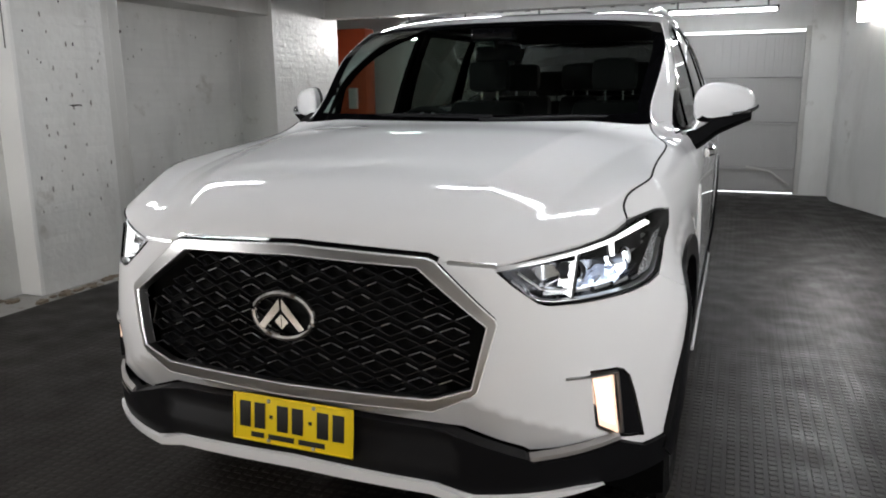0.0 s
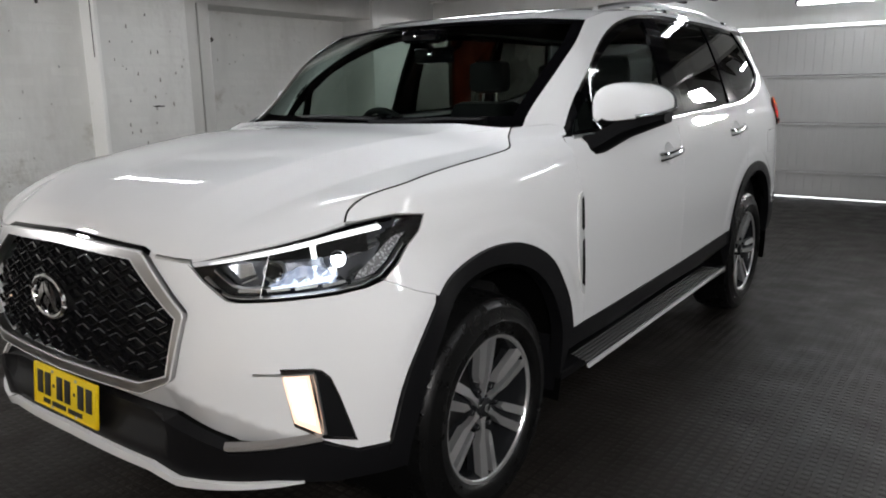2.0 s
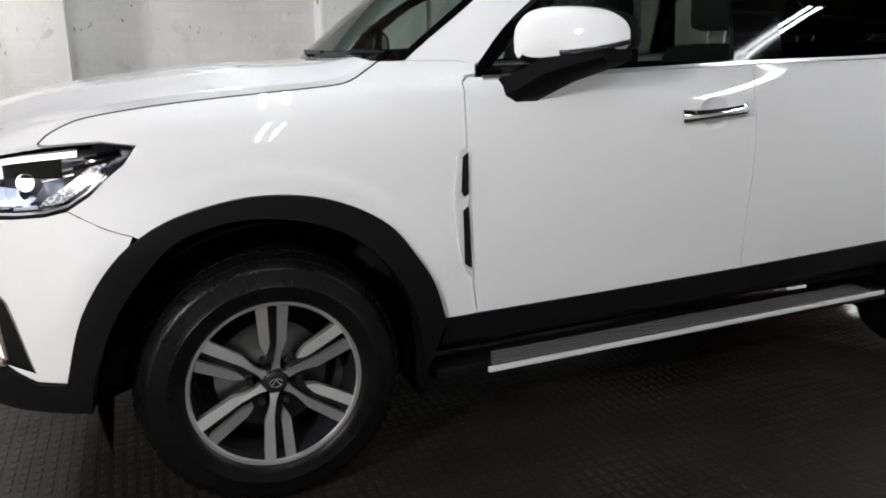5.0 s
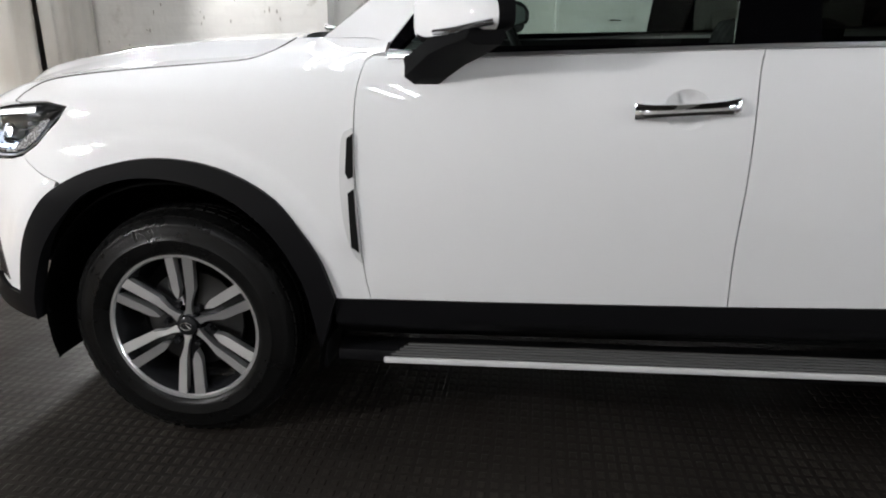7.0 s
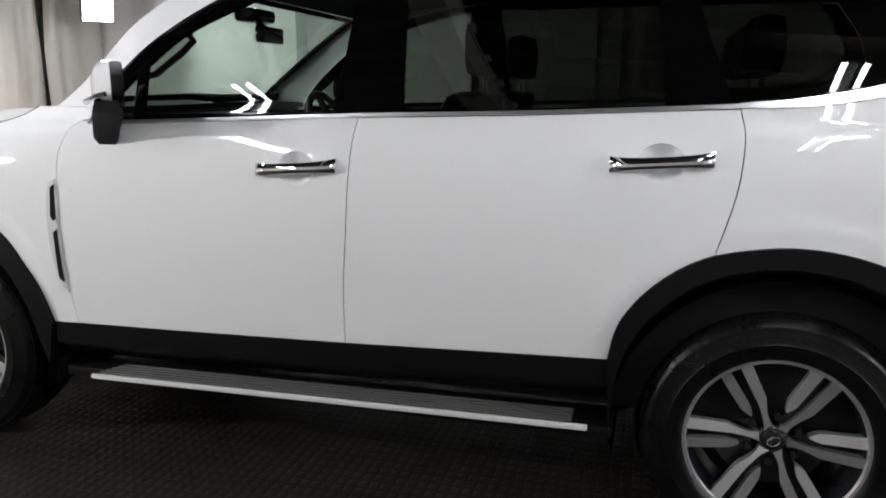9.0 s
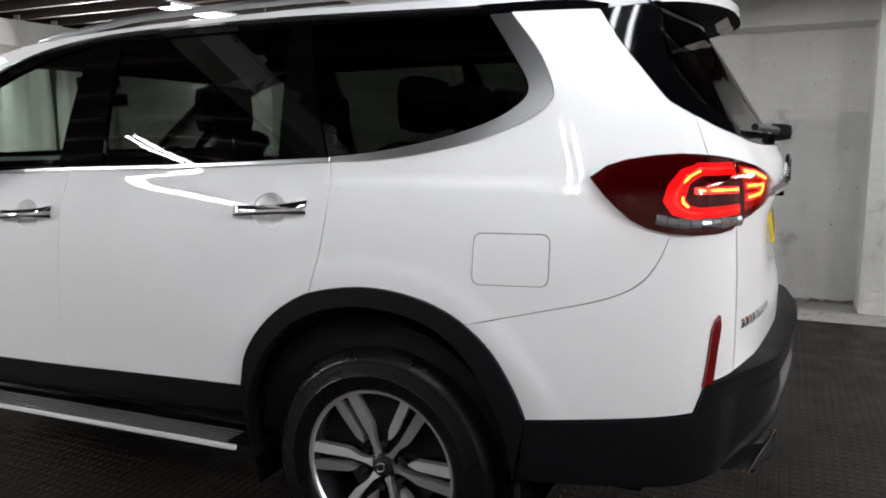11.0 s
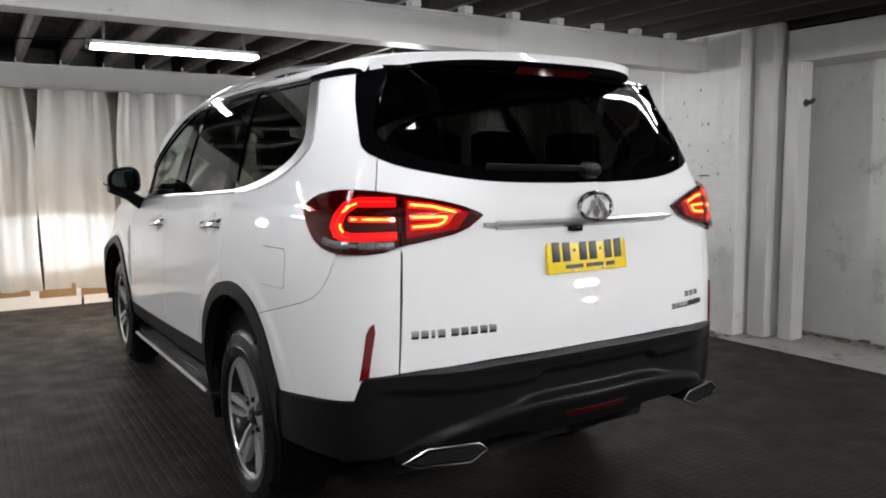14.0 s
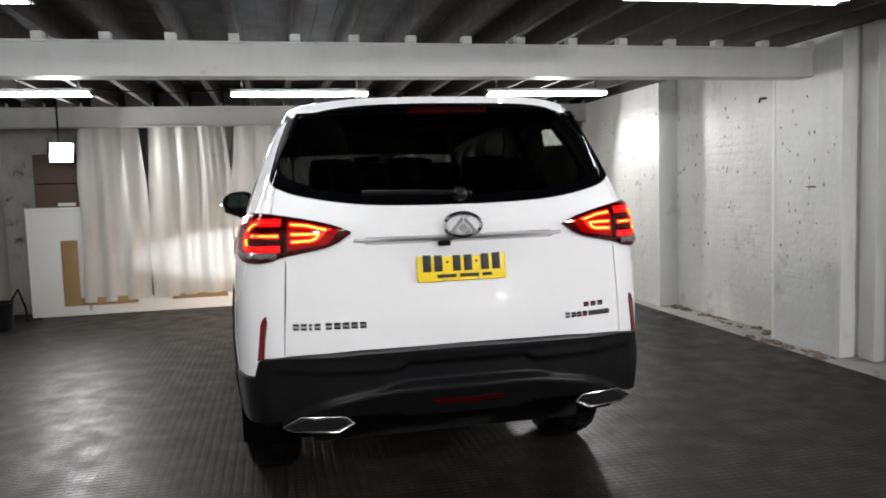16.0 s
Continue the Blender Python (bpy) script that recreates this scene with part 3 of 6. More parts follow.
both("arch_moulding", arch_flare(ARCH_F, ARCH_F_IN), CLAD, car, "black textured wheel-arch moulding", out=0.017, step=0.025, depth=0.05, gap=0)
both("arch_moulding", arch_flare(ARCH_R, ARCH_R_IN), CLAD, car, "black textured wheel-arch moulding", out=0.017, step=0.025, depth=0.05, gap=0)
both("sill_cladding", [(0.514, 0.524), (0.622, 0.526), (1.0, 0.538), (1.656, 0.561), (2.477, 0.597), (2.49, 0.40), (2.40, 0.385), (0.50, 0.325)], CLAD, car, out=lambda s, z: 0.004 - 1.7 * max(0.0, 0.430 + 0.036 * (s - 0.5) - z), depth=0.03, gap=0)

low_half = [(S0, 0.588), (-1.42, 0.583), (-1.2, 0.575), (-1.12, 0.571), (-0.954, 0.516), (-0.93, 0.501), (-0.69, 0.52), (-0.60, 0.482), (-0.51, 0.484), (-0.47, 0.40), (-0.66, 0.40), (-0.80, 0.42), (-1.08, 0.41), (-1.18, 0.44), (S0, 0.455)]
panel("lower_bumper", mirrored(low_half, S0), CLAD, car, "black plastic lower bumper", out=lambda s, z: 0.01 - 0.03 * min(1, max(0, (abs(s - S0) < 0.45) * (z - 0.47) / 0.06)), depth=0.05)
lip_half = [(S0, 0.456), (-1.20, 0.442), (-1.11, 0.412), (-0.82, 0.424), (-0.74, 0.415), (-1.10, 0.383), (-1.2, 0.408), (S0, 0.418)]
panel("front_lip", mirrored(lip_half, S0), PAINT, car, "white painted front lip", out=0.022, depth=0.05, step=0.03)

rear_low = [(S1, 0.790), (4.3, 0.781), (4.007, 0.763), (3.90, 0.750), (3.886, 0.740), (3.859, 0.672), (3.422, 0.620), (3.395, 0.44), (3.80, 0.47), (3.95, 0.49), (4.10, 0.52), (4.45, 0.52), (4.5, 0.50), (S1, 0.50)]


RIDGE = curve2([(-0.1, 0.640), (0.2, 0.638), (0.38, 0.622), (0.54, 0.588), (0.65, 0.545), (0.76, 0.48), (0.9, 0.38)], 6) + [(3.0, 0.30)]


def rear_swell(s, z):
    """The rear bumper: a rolled upper band with a raised notch, a recess, and a ridge over the diffuser and the exhausts."""
    d = s if s <= S1 else 2 * S1 - s
    x = S1 - d
    t = min(max((d - 3.95) / 0.3, 0), 1)
    w = 0.010 + 0.05 * t * t * (3 - 2 * t)
    centre = smooth01((d - 3.92) / 0.12)
    band = 0.742 - 0.026 * smooth01((x - 0.235) / 0.05)
    under = smooth01((band - z) / 0.022)
    w -= 0.013 * under * centre
    zr = np.interp(x, [p[0] for p in RIDGE], [p[1] for p in RIDGE])
    w -= 0.018 * under * (1 - smooth01((x - 0.26) / 0.12)) * smooth01((z - zr + 0.004) / 0.030)
    w += centre * (0.014 * smooth01((zr + 0.016 - z) / 0.030) - 0.55 * max(0.0, zr - 0.022 - z))
    return w + 0.004 * smooth01((z - 0.752) / 0.02)


panel("rear_bumper", mirrored(rear_low, S1), CLAD, car, "black textured plastic rear bumper", out=rear_swell, depth=0.10, step=0.0105)
panel("lower_reflector", [(S1 - 0.15, 0.573), (S1 + 0.15, 0.573), (S1 + 0.13, 0.548), (S1 - 0.13, 0.548)], BRAKERED, car, "dark red reflector strip", out=lambda s, z: rear_swell(s, z) + 0.004, depth=0.012)
both("rear_reflector", [(3.930, 0.930), (3.935, 0.90), (3.922, 0.82), (3.913, 0.755), (3.880, 0.742), (3.893, 0.82), (3.903, 0.892), (3.914, 0.916)], CAMRED, car, "tall red rear reflector", out=0.008, step=0.02)

# hood
F_EDGE = np.array(curve2([(S0, 1.036), (-1.21, 1.022), (-1.06, 1.004), (-1.0, 1.008), (-0.825, 1.043), (-0.56, 1.086)], 12))
E_EDGE = np.array([skin(s, z) for s, z in HOODLINE])
F_3D = np.array([skin(s, z) for s, z in F_EDGE])
K_EDGE = np.array(curve2([(-0.878, 1.036), (-0.845, 1.075), (-0.78, 1.11), (-0.62, 1.158), (-0.35, 1.205), (0.0, 1.245), (0.36, 1.275)], 10))


def along(curve, t):
    d = np.concatenate([[0], np.cumsum(np.linalg.norm(np.diff(curve, axis=0), axis=1))])
    return np.array([np.interp(t * d[-1], d, curve[:, k]) for k in range(curve.shape[1])])


def smooth(a, b, x):
    t = min(max((x - a) / (b - a), 0), 1)
    return t * t * (3 - 2 * t)


def hood_base(u, v):
    a = abs(u)
    e, k = along(E_EDGE, v), along(K_EDGE, v)
    wy, wz = a ** (4 - 1.5 * v), a ** (2.6 - 0.4 * v)
    return np.array([u * (e[0] - 0.0042), k[0] + (e[1] - k[0]) * wy, k[1] + (e[2] - k[1]) * wz + 0.001])


F_FRAC = F_3D[:, 0] / F_3D[-1, 0]


def hood(u01, v):
    u = u01 * 2 - 1
    p, b = hood_base(u, v), hood_base(u, 0)
    f = np.array([np.interp(abs(u), F_FRAC, F_3D[:, k]) for k in (1, 2)])
    w = (1 - v) ** 3
    p[1] += (f[0] - b[1]) * w
    p[2] += (f[1] - b[2]) * w
    inner, outer = 0.50 + 0.20 * v, 0.73 + 0.21 * v
    p[2] += 0.034 * (1 - min(max((abs(u) - inner) / (outer - inner), 0), 1)) * smooth(0.0, 0.2, v) * (1 - 0.5 * smooth(0.65, 1.0, v))
    return p


v, f = grid_patch(hood, 144, 48)
w = 145
rimv = [i for i in range(w)] + [j * w + 144 for j in range(1, 49)] + [48 * w + i for i in range(143, -1, -1)] + [j * w for j in range(47, 0, -1)]
base = len(v)
v += [np.array(v[i]) - np.array((0, 0, 0.02)) for i in rimv]
f += [(rimv[i], rimv[i - 1], base + i - 1, base + i) for i in range(len(rimv))]
part("hood", (v, f), PAINT, car)
# dark bar laid in each hood joint in place of the gap's shade
for sx in (1, -1):
    part("hood_seal", tube([(sx * (p[0] - 0.0015), p[1], p[2] - 0.0012) for p in E_EDGE], 0.0034, 6), DARK, car, "dark bar for the shade in the joint beside the hood")

# windscreen, roof, rear spoiler
W_EDGE = np.array([skin(s, z) for s, z in curve2([(0.46, 1.287), (0.62, 1.412), (0.784, 1.545), (0.92, 1.635), (1.03, 1.698)], 6)])


def screen(u01, v, drop=0.0):
    u = (u01 * 2 - 1)
    e = along(W_EDGE, v)
    yc, zc = 0.33 + (0.93 - 0.33) * v, 1.272 + (1.722 - 1.272) * v + 0.03 * math.sin(math.pi * v)
    w = abs(u) ** 2.2
    return np.array([u * e[0], yc + (e[1] - yc) * w, zc + (e[2] - zc) * w - drop])


def screen_part(name, u0, u1, v0, v1, mat, label="", drop=0.0, n=(28, 20)):
    return part(name, grid_patch(lambda a, b: screen(u0 + (u1 - u0) * a, v0 + (v1 - v0) * b, drop), *n), mat, car, label)


windscreen = screen_part("windscreen", 0.035, 0.965, 0.085, 0.95, GLASS)
for name, u0, u1, v0, v1 in (("screen_border", 0.0, 1.0, 0.0, 0.085), ("screen_border", 0.0, 1.0, 0.95, 1.0), ("screen_border", 0.0, 0.035, 0.085, 0.95), ("screen_border", 0.965, 1.0, 0.085, 0.95)):
    screen_part(name, u0, u1, v0, v1, GLOSSBLACK, "black ceramic edge of the windscreen")

R_EDGE = np.array([skin(s, z) for s, z in curve2([(1.03, 1.700), (1.25, 1.748), (1.5, 1.772), (1.9, 1.792), (2.5, 1.802), (3.1, 1.797), (3.4, 1.797), (3.60, 1.790)], 8)])
R_CENTRE = np.array(curve2([(0.93, 1.722), (1.15, 1.768), (1.5, 1.804), (2.2, 1.832), (3.0, 1.843), (3.4, 1.839), (3.65, 1.825), (3.86, 1.800)], 8))


def roof(u01, v):
    u = u01 * 2 - 1
    e, k = along(R_EDGE, v), along(R_CENTRE, v)
    wy, wz = abs(u) ** 3, abs(u) ** (3.2 + 4 * v)
    z = k[1] + (e[2] - k[1]) * wz
    z -= 0.006 * (smooth(0.50, 0.53, abs(u)) - smooth(0.60, 0.63, abs(u))) * smooth(0.05, 0.15, v) * (1 - smooth(0.8, 0.9, v))
    return np.array([u * e[0], k[0] + (e[1] - k[0]) * wy, z])


def spoiler_under(u01, v):
    p = roof(u01, 1.0)
    return np.array([p[0] * (1 - 0.05 * v), p[1] - 0.35 * max(0.0, v - 0.25) * (1 - 0.5 * abs(u01 * 2 - 1)), p[2] - (0.024 + 0.022 * abs(u01 * 2 - 1) ** 8) * min(1, v * 4) - 0.012 * v])


part("roof", grid_patch(roof, 60, 60), PAINT, car)
part("spoiler_lip", grid_patch(lambda a, b: spoiler_under(a, 0.25 * b), 60, 2), PAINT, car, "white roof spoiler lip")
part("spoiler_underside", grid_patch(lambda a, b: spoiler_under(a, 0.25 + 0.75 * b), 60, 6), DARK, car, "black spoiler underside")
part("brake_light", grid_patch(lambda a, b: spoiler_under(0.36 + 0.28 * a, 0.42 + 0.12 * b) - np.array((0, -0.03, 0.012 + 0.02 * b)), 12, 3), BRAKERED, car, "red high brake light under the spoiler")

# A pillars and the black glass surround
A_IN = [(0.455, 1.287), (0.62, 1.412), (0.784, 1.545), (0.92, 1.635), (1.03, 1.699)]
A_OUT = [(0.668, 1.278), (0.785, 1.412), (0.97, 1.551), (1.19, 1.665), (1.45, 1.735), (1.80, 1.770), (2.49, 1.779), (3.20, 1.764)]
roof_line = [(3.2, 1.792), (2.5, 1.801), (1.9, 1.791), (1.5, 1.771), (1.25, 1.747), (1.03, 1.700)]
both("a_pillar", [(0.60, 1.289)] + curve2(A_OUT, 4) + roof_line + list(reversed(curve2(A_IN, 4)))[1:], PAINT, car, "white pillar and roof rail panel", gap=-0.0012)
both("belt_moulding", curve2([(0.668, 1.2437), (1.0, 1.2545), (1.69, 1.285), (2.19, 1.300), (2.785, 1.327)], 4) + [(2.786, 1.3155), (2.19, 1.289), (1.69, 1.274), (1.0, 1.245), (0.668, 1.2348)], SATIN, car, "chrome strip along the window line", out=0.010, gap=0, step=0.05)
QG_IN = curve2([(2.785, 1.329), (2.927, 1.343), (3.087, 1.371), (3.24, 1.412), (3.345, 1.462), (3.385, 1.52), (3.321, 1.623), (3.235, 1.735)], 4)
both("quarter_moulding", QG_IN + list(reversed(CHROME_OUT)), SATIN, car, "wide satin chrome window moulding", out=0.006, gap=0, step=0.03)

PANE_F = [(0.90, 1.268), (0.895, 1.43)] + curve2([(0.895, 1.43), (1.04, 1.542), (1.29, 1.648), (1.50, 1.705), (1.645, 1.73)], 3)[1:] + [(1.638, 1.6), (1.610, 1.286)]
PANE_R = [(1.83, 1.294), (2.19, 1.303), (2.592, 1.320), (2.57, 1.52), (2.545, 1.745), (1.80, 1.738)]
PANE_Q = [(2.765, 1.331), (2.927, 1.346), (3.087, 1.374), (3.24, 1.415), (3.345, 1.465), (3.383, 1.52), (3.319, 1.623), (3.225, 1.742), (2.615, 1.746), (2.66, 1.62), (2.69, 1.53)]
SAIL = [(0.69, 1.255), (0.862, 1.263), (0.862, 1.405), (0.785, 1.345)]
surround = curve2([(0.668, 1.272), (0.785, 1.409), (0.97, 1.548), (1.19, 1.662), (1.45, 1.732), (1.80, 1.767), (2.49, 1.776), (3.205, 1.762)], 4) + list(reversed(QG_IN)) + [(2.19, 1.299), (1.69, 1.284), (1.0, 1.253), (0.66, 1.245)]
both("window_surround", surround, GLOSSBLACK, car, "gloss black pillars and window frames", out=-0.003, gap=0, holes=[PANE_F, PANE_R, PANE_Q, SAIL], depth=0.02)
both("front_window", PANE_F, GLASS, car, "clear front door glass", out=-0.010, gap=-0.003, rim=False)
both("rear_window", PANE_R, PRIVACY, car, "dark privacy glass", out=-0.010, gap=-0.003, rim=False)
both("quarter_window", PANE_Q, PRIVACY, car, "dark privacy glass", out=-0.010, gap=-0.003, rim=False)
both("sail_window", SAIL, GLASS, car, "small triangular front glass", out=-0.010, gap=-0.003, rim=False)
both("weather_strip", curve2([(0.785, 1.412), (0.97, 1.551), (1.19, 1.665), (1.45, 1.735), (1.80, 1.770), (2.49, 1.779), (3.20, 1.765)], 5) + list(reversed(curve2([(0.79, 1.402), (0.975, 1.541), (1.195, 1.655), (1.455, 1.725), (1.80, 1.761), (2.49, 1.770), (3.20, 1.756)], 5))), CHROME, car, "thin chrome strip over the windows", out=0.004, gap=0, step=0.05)

both("spoiler_side", [(3.19, 1.765), (3.40, 1.769), (3.52, 1.763), (3.57, 1.752), (3.604, 1.747), (3.606, 1.789), (3.4, 1.796), (3.19, 1.796)], PAINT, car, "white side of the roof spoiler", out=0.002, gap=0)
both("pillar_strip", [(3.19, 1.768), (3.19, 1.740), (3.30, 1.741), (3.60, 1.736), (3.60, 1.750), (3.52, 1.764), (3.40, 1.769)], GLOSSBLACK, car, "gloss black strip over the rear pillar", out=0.0035, gap=0)

# back glass
back = mirrored([(S1, 1.778)] + [(4.4, 1.770), (3.95, 1.755), (3.75, 1.745), (3.62, 1.742)] + [(s, z) for s, z in GLASS_EDGE[1:]], S1)
panel("back_glass_border", [(s, z) for s, z in back], GLOSSBLACK, car, "black edge of the rear glass", depth=0.006, out=0.002, gap=0.0015, holes=[mirrored([(S1, 1.75), (4.0, 1.745), (3.80, 1.72), (3.78, 1.64), (3.86, 1.55), (3.98, 1.49), (4.15, 1.43), (4.40, 1.40), (S1, 1.392)], S1)])
panel("back_glass", mirrored([(S1, 1.756), (4.0, 1.75), (3.79, 1.725), (3.77, 1.64), (3.85, 1.545), (3.97, 1.485), (4.15, 1.425), (4.40, 1.395), (S1, 1.387)], S1), BACKGLASS, car, "dark privacy rear glass", out=-0.004, gap=0, rim=False)


# ---- car details ----
# grille
def bar_on_skin(a, b, wide, deep, out, n=4):
    """A small bar laid on the skin from a to b."""
    a, b = np.array(a), np.array(b)
    d = (b - a) / np.linalg.norm(b - a)
    m = np.array([-d[1], d[0]]) * wide / 2
    vs = []
    for k in range(n + 1):
        q = a + (b - a) * k / n
        for c, o in ((q - m, out - deep), (q - m * 0.35, out), (q + m * 0.35, out), (q + m, out - deep)):
            vs.append(skin2(c[0], c[1], o))
    fs = [(k * 4 + i, (k + 1) * 4 + i, (k + 1) * 4 + i + 1, k * 4 + i + 1) for k in range(n) for i in range(3)]
    fs += [(0, 1, 2, 3), (n * 4 + 3, n * 4 + 2, n * 4 + 1, n * 4)]
    return vs, fs


panel("grille_frame", mirrored(GRILLE_OUT, S0), FRAMESATIN, car, "satin silver octagonal grille frame", out=0.022, holes=[mirrored([(s, z) for s, z in GRILLE_IN], S0)], gap=0, depth=0.03, step=0.03)
for inner, wide, lift in ((GRILLE_IN, 0.0045, 0.0235), (GRILLE_OUT, 0.005, 0.0230)):
    ring = mirrored(inner, S0)
    part("frame_edge", joined(*[bar_on_skin(a, b, wide, 0.004, lift, 5) for a, b in zip(ring, ring[1:] + ring[:1]) if math.dist(a, b) > 0.004]), SILVER, car, "bright edge of the grille frame")
top = [(-1.185, 1.010), (-1.212, 1.020), (-1.40, 1.0275), (S0, 1.034), (2 * S0 + 1.40, 1.0275), (2 * S0 + 1.212, 1.020), (2 * S0 + 1.185, 1.010)]
part("nose_gap", joined(*[bar_on_skin(a, b, 0.014, 0.010, 0.010, 8) for a, b in zip(top, top[1:])]), GLOSSBLACK, car, "black strip between hood and grille frame")
grille_back = panel("grille_backing", mirrored([(s, z) for s, z in GRILLE_IN], S0), DARK, car, "black void behind the grille", out=-0.045, gap=-0.03, rim=False, step=0.05)
grille_poly = mirrored([(s, z) for s, z in GRILLE_IN], S0)
mesh_bars, tips = [], []
random.seed(3)
for i in range(-7, 8):
    for j in range(11):
        cs, cz = S0 + (i + 0.5 * (j % 2)) * 0.082, 0.668 + j * 0.033
        for sg in (1, -1):
            a, b = (cs - 0.040, cz + 0.001), (cs, cz + 0.0165 * sg)
            if inside(a, grille_poly) and inside(b, grille_poly) and math.hypot((cs - S0), (cz - 0.853) * 1.3) > 0.06:
                mesh_bars.append(bar_on_skin(a, b, 0.0045, 0.014, 0.0, 1))
                if inside((cs + 0.04, cz), grille_poly):
                    mesh_bars.append(bar_on_skin(b, (cs + 0.040, cz + 0.001), 0.0045, 0.014, 0.0, 1))
        # random silver slivers stand in for light glinting on the mesh
        for sg in (1, -1):
            a, b = (cs - 0.038 * sg, cz + 0.002), (cs - 0.002 * sg, cz + 0.0165)
            if random.random() < 0.5 and inside(a, grille_poly) and inside(b, grille_poly) and math.hypot(cs - S0, (cz - 0.853) * 1.3) > 0.1:
                u = random.uniform(0.0, 0.45)
                c = (a[0] + (b[0] - a[0]) * u, a[1] + (b[1] - a[1]) * u)
                tips.append(bar_on_skin(c, b, 0.0022, 0.003, 0.002, 1))
grille = part("grille_mesh", joined(*mesh_bars), GRILLEBLACK, car, "black diamond-weave grille mesh", smooth=False)
tagged(part("grille_accent", joined(*tips), SATIN, grille, "thin silver slivers in place of glints on the mesh", smooth=False), kind="stuff")


def arm_loft(sections):
    """A wedge through sections (x, y, z, half length, half height)."""
    vs = []
    for x, y, z, a, b in sections:
        vs += [(x, y - a, z - 0.4 * b), (x, y - 0.6 * a, z - b), (x, y + 0.7 * a, z - b), (x, y + a, z - 0.3 * b), (x, y + 0.8 * a, z + b), (x, y - 0.7 * a, z + b)]
    n = len(sections)
    fs = [(k * 6 + i, (k + 1) * 6 + i, (k + 1) * 6 + (i + 1) % 6, k * 6 + (i + 1) % 6) for k in range(n - 1) for i in range(6)]
    return vs, fs + [tuple(range(5, -1, -1)), tuple(range(6 * n - 6, 6 * n))]


def badge(y, z, facing, rx, rz, parent):
    """Oval ring with a folded triangle inside; facing is -1 to the front, 1 to the rear."""
    ring = []
    for k in range(40):
        a = 2 * math.pi * k / 40
        ring.append((rx * math.cos(a), y, z + rz * math.sin(a)))
    vs, fs = tube(ring + ring[:1], 0.0085, 8)
    b = part("emblem", (vs, fs), CHROME, parent, "chrome oval emblem with a folded triangle")
    for sx in (-1, 1):
        poly = [(sx * 0.004, 0.046 * rz / 0.058), (sx * 0.066 * rx / 0.085, -0.028), (sx * 0.050 * rx / 0.085, -0.036), (sx * 0.024, -0.005), (sx * 0.003, 0.018)]
        vs, fs = prism(poly, 0, 0.012, lambda p, q, h: (p, y + facing * h, z + q))
        part("emblem_blade", (vs, fs), CHROME, b, smooth=False)
        poly = [(sx * 0.001, 0.006), (sx * 0.020, -0.014), (sx * 0.001, -0.034)]
        vs, fs = prism(poly, 0, 0.010, lambda p, q, h: (p, y + facing * h, z + q))
        part("emblem_blade", (vs, fs), CHROME, b, smooth=False)


badge(-0.948, 0.853, -1, 0.088, 0.060, car)
badge(4.035, 1.270, 1, 0.075, 0.047, car)


def number_plate(y, z, facing, tilt, label):
    """Yellow plate with a raised rim; its characters become plain bars."""
    at = pose(0, y, z, tilt, 0, 0)
    plate = part("number_plate", box_bm(-0.186, 0.186, -0.004, 0.004, -0.066, 0.066, 0.002), YELLOW, car, label)
    plate.matrix_local = at
    rim_parts = boxes_bm([(-0.184, 0.184, facing * 0.004, facing * 0.007, 0.060, 0.064), (-0.184, 0.184, facing * 0.004, facing * 0.007, -0.064, -0.060), (-0.184, -0.180, facing * 0.004, facing * 0.007, -0.06, 0.06), (0.180, 0.184, facing * 0.004, facing * 0.007, -0.06, 0.06)], 0.001)
    part("plate_rim", rim_parts, YELLOW, plate)
    for x in (-0.145, -0.098, -0.026, 0.021, 0.098, 0.145):
        part("character_bar", boxes_bm([(x - 0.017, x + 0.017, facing * 0.004, facing * 0.0065, -0.026, 0.046)], 0.001), INK, plate)
    for x in (-0.062, 0.060):
        part("character_bar", boxes_bm([(x - 0.005, x + 0.005, facing * 0.004, facing * 0.006, 0.006, 0.016)], 0.001), INK, plate)
    part("caption_bar", boxes_bm([(-0.125, -0.085, facing * 0.004, facing * 0.006, -0.052, -0.038), (-0.070, 0.010, facing * 0.004, facing * 0.006, -0.052, -0.038), (0.025, 0.105, facing * 0.004, facing * 0.006, -0.052, -0.038)]), INK, plate)
    for sx in (-0.07, 0.07):
        for zz in (0.054, -0.057):
            part("plate_bolt", lathe([(0.0, facing * 0.008), (0.005, facing * 0.007), (0.006, facing * 0.004)], 10, "y", (sx, 0, zz)), SATIN, plate)
    return plate


number_plate(-0.938, 0.546, -1, -6, "yellow front number plate with black characters")
number_plate(3.995, 1.108, 1, 8, "yellow rear number plate with black characters")

# tail: chrome bar, bars in place of lettering, wiper, camera
part("tailgate_bar", joined(bar_on_skin((4.345, 1.219), (2 * S1 - 4.345, 1.219), 0.030, 0.018, 0.022, 24), bar_on_skin((4.300, 1.223), (4.345, 1.219), 0.016, 0.010, 0.014, 3), bar_on_skin((2 * S1 - 4.345, 1.219), (2 * S1 - 4.300, 1.223), 0.016, 0.010, 0.014, 3)), SATIN, car, "slim chrome bar over the plate")
for k, x0 in enumerate((4.045, 4.077, 4.110, 4.132)):
    part("letter_bar", bar_on_skin((x0, 0.885), (x0 + 0.024 if k != 2 else x0 + 0.012, 0.885), 0.026, 0.004, 0.004, 1), CHROME, tailgate, "chrome bar in place of lettering", smooth=False)
for k in range(5):
    part("letter_bar", bar_on_skin((4.176 + k * 0.034, 0.886), (4.202 + k * 0.034, 0.886), 0.026, 0.004, 0.004, 1), CHROME, tailgate, "chrome bar in place of lettering", smooth=False)
M1 = 2 * S1
